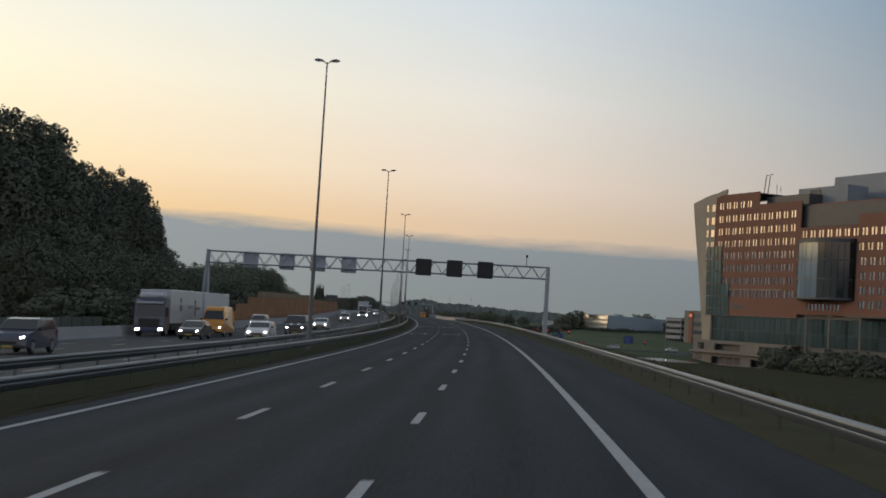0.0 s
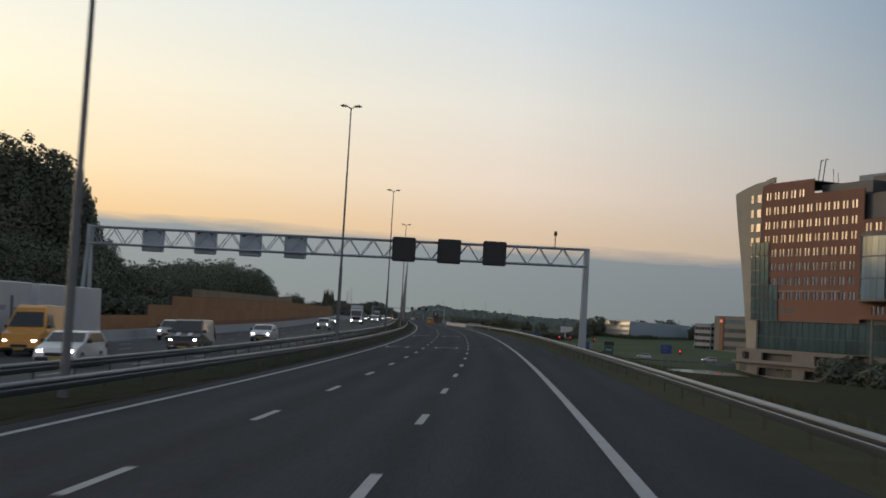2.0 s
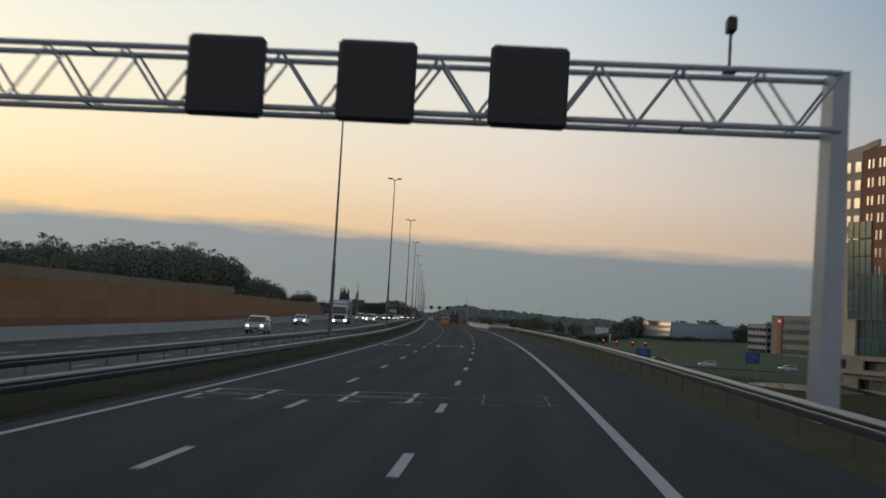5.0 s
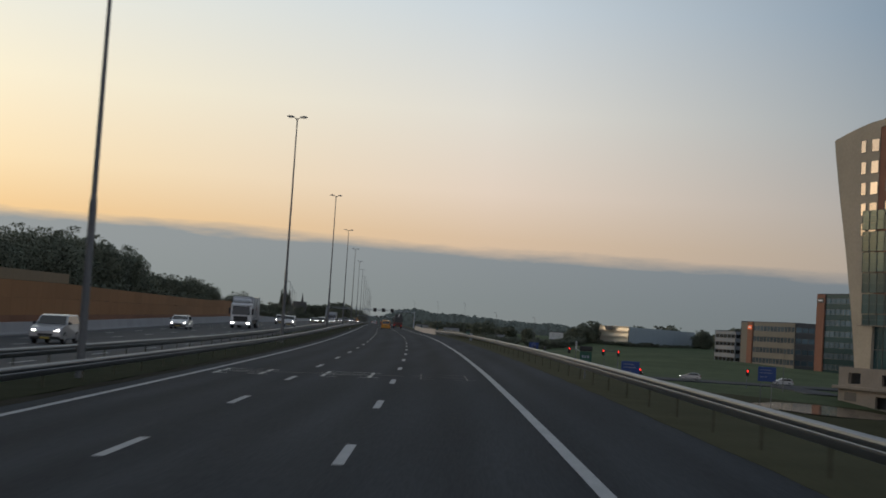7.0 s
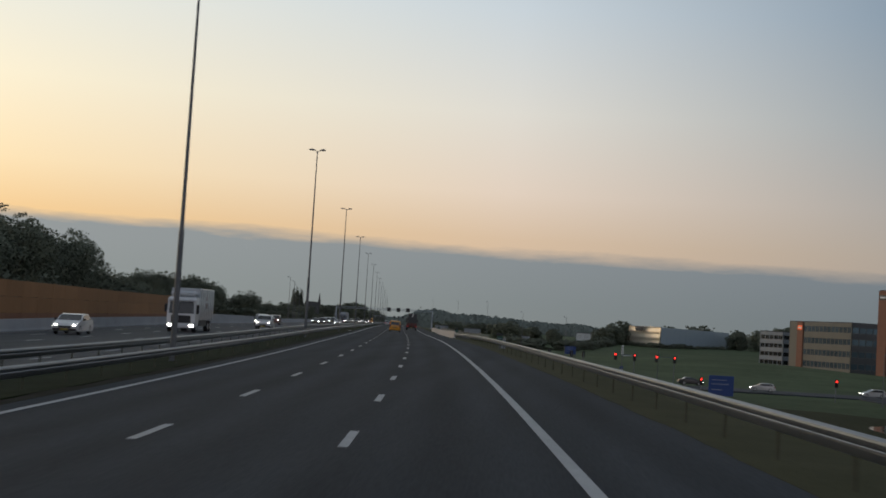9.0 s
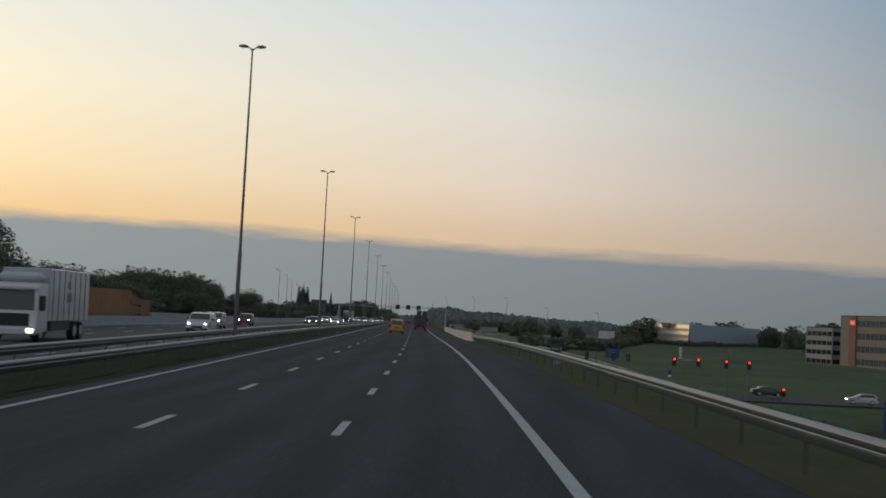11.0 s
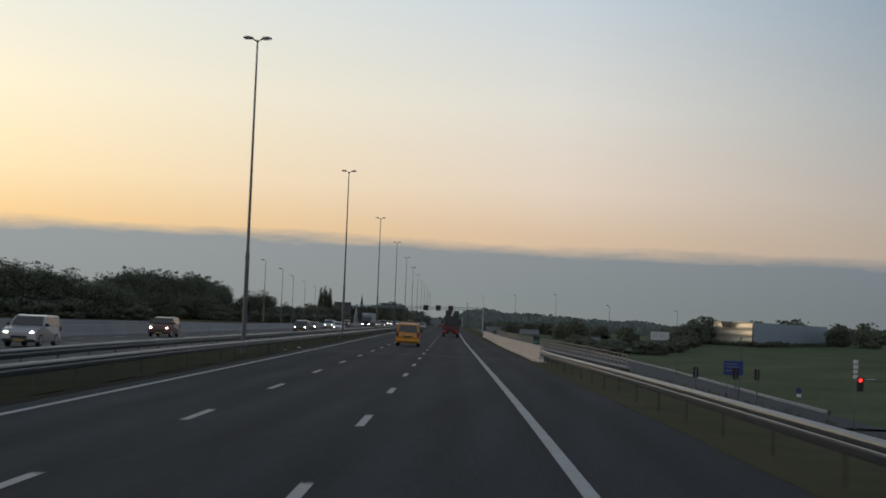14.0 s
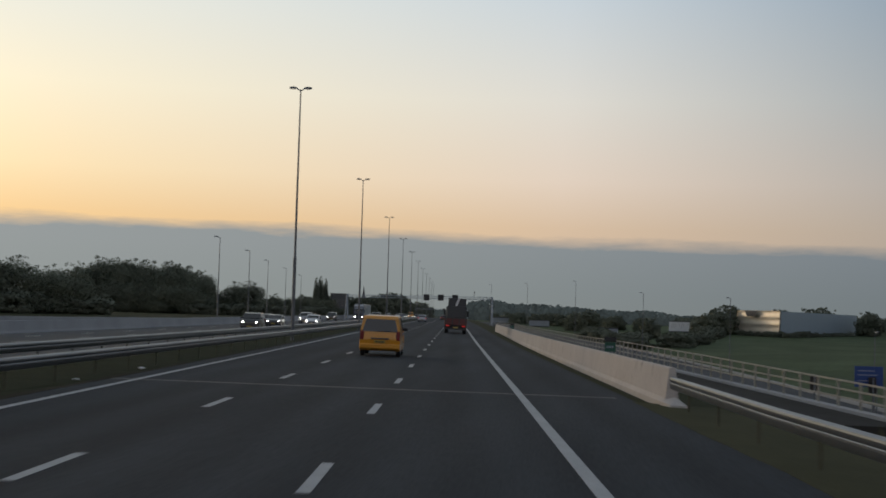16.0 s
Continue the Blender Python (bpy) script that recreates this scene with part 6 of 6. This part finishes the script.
def slip_kerb():
    """A low pale concrete upstand along the outer edge of the slip road."""
    bm = bmesh.new()
    rows = []
    for i in range(41):
        q = 468 + 7.0 * i
        d = float(np.interp(q, [a for a, b, c in SLIP], [b for a, b, c in SLIP])) + 7.4
        z = float(np.interp(q, [a for a, b, c in SLIP], [c for a, b, c in SLIP]))
        rows.append([bm.verts.new((at(q, d + w).x, at(q, d + w).y, z + h)) for w, h in ((0.0, -0.6), (0.02, 0.42), (0.06, 0.45), (0.26, 0.45), (0.3, 0.42), (0.32, -0.6))])
    for a, b in zip(rows, rows[1:]):
        for j in range(5):
            bm.faces.new((a[j], a[j + 1], b[j + 1], b[j]))
    bmesh.ops.recalc_face_normals(bm, faces=bm.faces[:])
    swept("kerb", bm, CONCRETE_GREY, "low pale concrete kerb along the slip road", "kerb")


slip_kerb()
low_slab("road_park", [(398, 80, -5.75), (412, 82, -5.7), (428, 82, -5.6)], 3.5, ASPHALT_OLD, "narrow grey service road by the pond", 0.08)


POND = (345, 61, 18, 8.5)


def pond():
    bm = bmesh.new()
    rng = random.Random(4)
    pts = []
    for i in range(28):
        a = 2 * math.pi * i / 28
        k = 1 + 0.08 * math.sin(3 * a) + rng.uniform(-0.04, 0.04)
        p = at(POND[0] + POND[2] * math.cos(a) * k, POND[1] + POND[3] * math.sin(a) * k)
        pts.append(bm.verts.new((p.x, p.y, -6.05)))
    bm.faces.new(pts)
    e = bmesh.ops.extrude_face_region(bm, geom=bm.faces[:])
    bmesh.ops.translate(bm, vec=(0, 0, -0.9), verts=[v for v in e["geom"] if isinstance(v, bmesh.types.BMVert)])
    tagged(new("water", mesh_of("water", bm, WATER)), "still dark pond below the embankment, mirroring the offices", "water", "", "structure")


pond()


def low_at(s, d, turn=0.0, z=None):
    p = at(s, d)
    return Matrix.Translation((p.x, p.y, ground_z(s, d) if z is None else z)) @ Matrix.Rotation(heading(s) + radians(turn), 4, "Z")


def blue_sign(m, h, w=2.4, tall=1.9, label="blue direction sign with unreadable white lines on two posts"):
    t = thing("direction_sign", m, label, "road sign", "blue direction signs")
    for x in (-w * 0.3, w * 0.3):
        bm = bmesh.new()
        tube_into(bm, (x, 0.06, -0.5), (x, 0.06, h), 0.05)
        part("post", bm, STEEL, t)
    b = part("sign_board", boxed(-w / 2, w / 2, -0.04, 0.0, h - tall, h, bevel=0.01), SIGN_BLUE, t)
    for z, x0, x1 in ((0.78, -0.38, 0.2), (0.58, -0.38, 0.3), (0.3, -0.38, 0.05)):
        part("text_bar", boxed(x0 * w, x1 * w, -0.05, -0.04, h - tall + z * tall - 0.03, h - tall + z * tall + 0.03), SIGN_FADED, b)
    return t


blue_sign(low_at(329, 29.9), 5.3)
blue_sign(low_at(330, 48.2), 5.6)
def round_sign(m):
    t = thing("round_sign", m, "round blue traffic sign over a white plate on a grey post", "road sign")
    bm = bmesh.new()
    tube_into(bm, (0, 0, -0.5), (0, 0, 1.98), 0.038)
    part("post", bm, STEEL, t)
    bm = bmesh.new()
    tube_into(bm, (0, -0.07, 1.58), (0, -0.05, 1.58), 0.4, None, 20)
    part("disc", bm, SIGN_BLUE, t, "blue disc")
    part("plate", boxed(-0.3, 0.3, -0.07, -0.05, 0.75, 1.12, bevel=0.01), SIGN_WHITE, t, "white plate")


round_sign(low_at(501.5, 49.9))
blue_sign(low_at(469, 33.8, 0, -5.6), 5.7, 2.2, 1.6)


def signal(m, h, arm, label):
    """A signal pole with an arm to its left and two lit heads."""
    t = thing("traffic_light", m, label, "traffic light", "signals at the crossing")
    bm = bmesh.new()
    tube_into(bm, (0, 0, -0.3), (0, 0, h + 0.4), 0.09, 0.07)
    part("pole", bm, STEEL, t)
    bm = bmesh.new()
    tube_into(bm, (0, 0, h + 0.2), (-arm, 0, h + 0.25), 0.05)
    part("arm", bm, STEEL, t)
    for x in (0.0, -arm):
        b = part("signal_head", boxed(x - 0.29, x + 0.29, -0.38, -0.12, h - 0.75, h + 0.48, bevel=0.06), PLASTIC, t, "black signal head showing red")
        for i, mat in enumerate((RED_SIGNAL, PLASTIC, PLASTIC)):
            bm = bmesh.new()
            tube_into(bm, (x, -0.42, h + 0.2 - i * 0.34), (x, -0.37, h + 0.2 - i * 0.34), 0.145, None, 12)
            part("lens", bm, mat, b, "lit red lens" if i == 0 else "")
    return t


signal(low_at(434.5, 40.6, 0, -5.6), 4.9, 3.4, "tall signal pole with two black heads showing red")
signal(low_at(433.5, 47.5, 0, -5.6), 4.9, 3.2, "tall signal pole with two black heads showing red")
signal(low_at(431.6, 51.9, 0, -5.6), 1.5, 0.01, "short signal pole with a black head showing red")
signal(low_at(412, 69, 0, -5.6), 3.0, 0.01, "short signal pole with a black head showing red")
for d in (29.5, 34.0, 36.4):
    signal(low_at(468.5, d, 180, -5.6), 4.4, 0.01, "signal pole seen from its black back")
mast = thing("detector_mast", low_at(446, 40.4, 0, -5.6), "slim pale mast carrying a stack of pale boxes", "signal mast")
bm = bmesh.new()
tube_into(bm, (0, 0, -0.3), (0, 0, 6.7), 0.07, 0.06)
part("pole", bm, STEEL, mast)
for k in range(4):
    part("pale_box", boxed(-0.2, 0.2, -0.3, -0.05, 4.9 + 0.47 * k, 5.27 + 0.47 * k, bevel=0.05), CLAD_WHITE, mast)
bm = bmesh.new()
tube_into(bm, (0, 0, 4.75), (1.9, 0, 4.85), 0.06)
part("arm", bm, CLAD_WHITE, mast)
lamp_mast(low_at(433, 44.5, 90, -5.6), 6.6, "slim grey single-arm lamp post by the crossing", False, 0.05, "low lamp posts")
for s, d, h, turn in ((472, 35.2, 8.6, 90), (585, 47.4, 12.8, 0), (619, 37.8, 14.2, 0), (405, 74, 8, 90), (684, 30.8, None, 0), (757, 23.2, None, 0), (820, 14.2, None, 0)):
    m = low_at(s, d, turn)
    lamp_mast(m, h or at(s, d).z + 11.2 + (s - 684) * 0.013 - ground_z(s, d), "slim grey single-arm lamp post by the slip road", False, 0.06, "low lamp posts")
for s, d in ((539, -29.6), (576, -31.5), (614, -34.0), (656, -36), (706, -38.5)):
    lamp_mast(low_at(s, d), 11.5, "grey single-arm lamp post beyond the oncoming lanes", False, 0.06, "lamp posts beyond")


def goal(m):
    t = thing("goal_frame", m, "pale tubular metal frame standing before the trees", "metal frame")
    for x in (-3.6, 3.6):
        bm = bmesh.new()
        tube_into(bm, (x, 0, -0.3), (x, 0, 4.9), 0.14)
        part("upright", bm, STEEL, t)
    bm = bmesh.new()
    tube_into(bm, (-3.7, 0, 4.9), (3.7, 0, 4.9), 0.14)
    part("crossbar", bm, STEEL, t)


goal(low_at(740, -108.5))


def km_sign(m):
    """A small green kilometre plate under a black box on a post at the rail."""
    t = thing("marker_post", m, "small green kilometre plate on a post behind the guard rail", "marker sign", "kilometre plates")
    bm = bmesh.new()
    tube_into(bm, (0, 0, -0.3), (0, 0, 1.35), 0.03)
    part("post", bm, STEEL, t)
    b = part("plate", boxed(-0.24, 0.24, -0.05, -0.03, 0.86, 1.28), SIGN_GREEN, t, "green plate with white bars")
    for k in range(3):
        part("number_bar", boxed(-0.16 + k * 0.11, -0.09 + k * 0.11, -0.056, -0.05, 1.02, 1.12), SIGN_FADED, b)
    part("top_box", boxed(-0.26, 0.26, -0.08, 0.02, 1.30, 1.5, bevel=0.02), PLASTIC, t)


for s in (112, 213, 314, 425.5, 525):
    km_sign(on_road(s, 7.55 if s < 400 else 8.6, -0.22 if s < 400 else -0.05))
cab = thing("roadside_cabinet", on_road(321.0, 8.38, -0.15), "pale grey roadside cabinet behind the guard rail", "cabinet")
part("housing", boxed(-0.19, 0.19, -0.14, 0.14, -0.2, 0.90, bevel=0.02), CLAD_GREY, cab)
part("lid", boxed(-0.21, 0.21, -0.16, 0.16, 0.90, 0.95, bevel=0.01), CLAD_WHITE, cab)
part("door", boxed(-0.15, 0.15, -0.152, -0.14, 0.1, 0.83), CLAD_GREY, cab)
car(low_at(429, 62, 80, -5.28), CAR_SILVER, "silver hatchback waiting on the crossing road", "hatch", True, False, "car", "cars on the crossing road")
car(low_at(431, 82, 90, -5.28), CAR_WHITE, "white hatchback on the crossing road", "hatch", True, False, "car", "cars on the crossing road")
car(low_at(440, 52, -90, -5.28), CAR_BLACK, "dark saloon on the crossing road", "sedan", True, False, "car", "cars on the crossing road")


screen = thing("fence", Matrix.Identity(4), "pale green panelled fence before the tall trees", "fence", "", "structure")
for k in range(22):
    part("panel", strip(48 + k * 3.0, 50.9 + k * 3.0, 3, lambda q: [(-33.1, -0.4), (-33.0, -0.4), (-33.0, 1.3), (-33.1, 1.3)], closed=True), FENCE, screen)
    part("upright", nw_post, None, screen).matrix_world = on_road(47.95 + k * 3.0, -33.1, -2.6)


# ---- grass of the verges ----
def tufts(name, s0, s1, d0, d1, n, h, seed, label):
    rng = np.random.default_rng(seed)
    verts, faces = [], []
    for i in range(n):
        s, d = rng.uniform(s0, s1), rng.uniform(d0, d1)
        p = at(s, d)
        z = max(ground_z(s, d), p.z - 0.05) if d < 9.4 else ground_z(s, d)
        a = rng.uniform(0, math.pi)
        w, hh = rng.uniform(0.012, 0.035), h * rng.uniform(0.5, 1.25)
        ca, sa = math.cos(a) * w, math.sin(a) * w
        lx, ly = rng.uniform(-0.4, 0.4, 2) * hh
        k = len(verts)
        verts += [(p.x - ca, p.y - sa, z - 0.02), (p.x + ca, p.y + sa, z - 0.02), (p.x + ca * 0.3 + lx, p.y + sa * 0.3 + ly, z + hh), (p.x - ca * 0.3 + lx, p.y - sa * 0.3 + ly, z + hh * 0.9)]
        faces.append((k, k + 1, k + 2, k + 3))
    me = bpy.data.meshes.new(name)
    me.from_pydata(verts, [], faces)
    me.materials.append(VERGE)
    tagged(new(name, me), label, "grass", "", "stuff")


tufts("verge_grass", -20, 396, 9.0, 16, 14000, 0.3, 4, "long grass on the embankment")


# ---- litter ----
def litter(s, d, k, label):
    r = random.Random(int(s))
    bm = bmesh.new()
    n = 5
    grid = [[bm.verts.new((-0.2 + 0.1 * i, -0.16 + 0.08 * j, r.uniform(0.0, 0.14) * (1 if 0 < i < n - 1 else 0.4))) for i in range(n)] for j in range(n)]
    for a, b in zip(grid, grid[1:]):
        for i in range(n - 1):
            bm.faces.new((a[i], a[i + 1], b[i + 1], b[i]))
    e = bmesh.ops.extrude_face_region(bm, geom=bm.faces[:])
    bmesh.ops.translate(bm, vec=(0, 0, 0.006), verts=[v for v in e["geom"] if isinstance(v, bmesh.types.BMVert)])
    t = thing("litter", on_road(s, d, 0.0) @ Matrix.Diagonal((k, k, k, 1)), label, "litter", "litter on the verge")
    part("sheet", bm, SIGN_WHITE, t)


litter(403.3, -8.65, 0.4, "crumpled white plastic sheet on the dark verge")
litter(410.8, -8.65, 0.55, "small scrap of white paper on the verge")
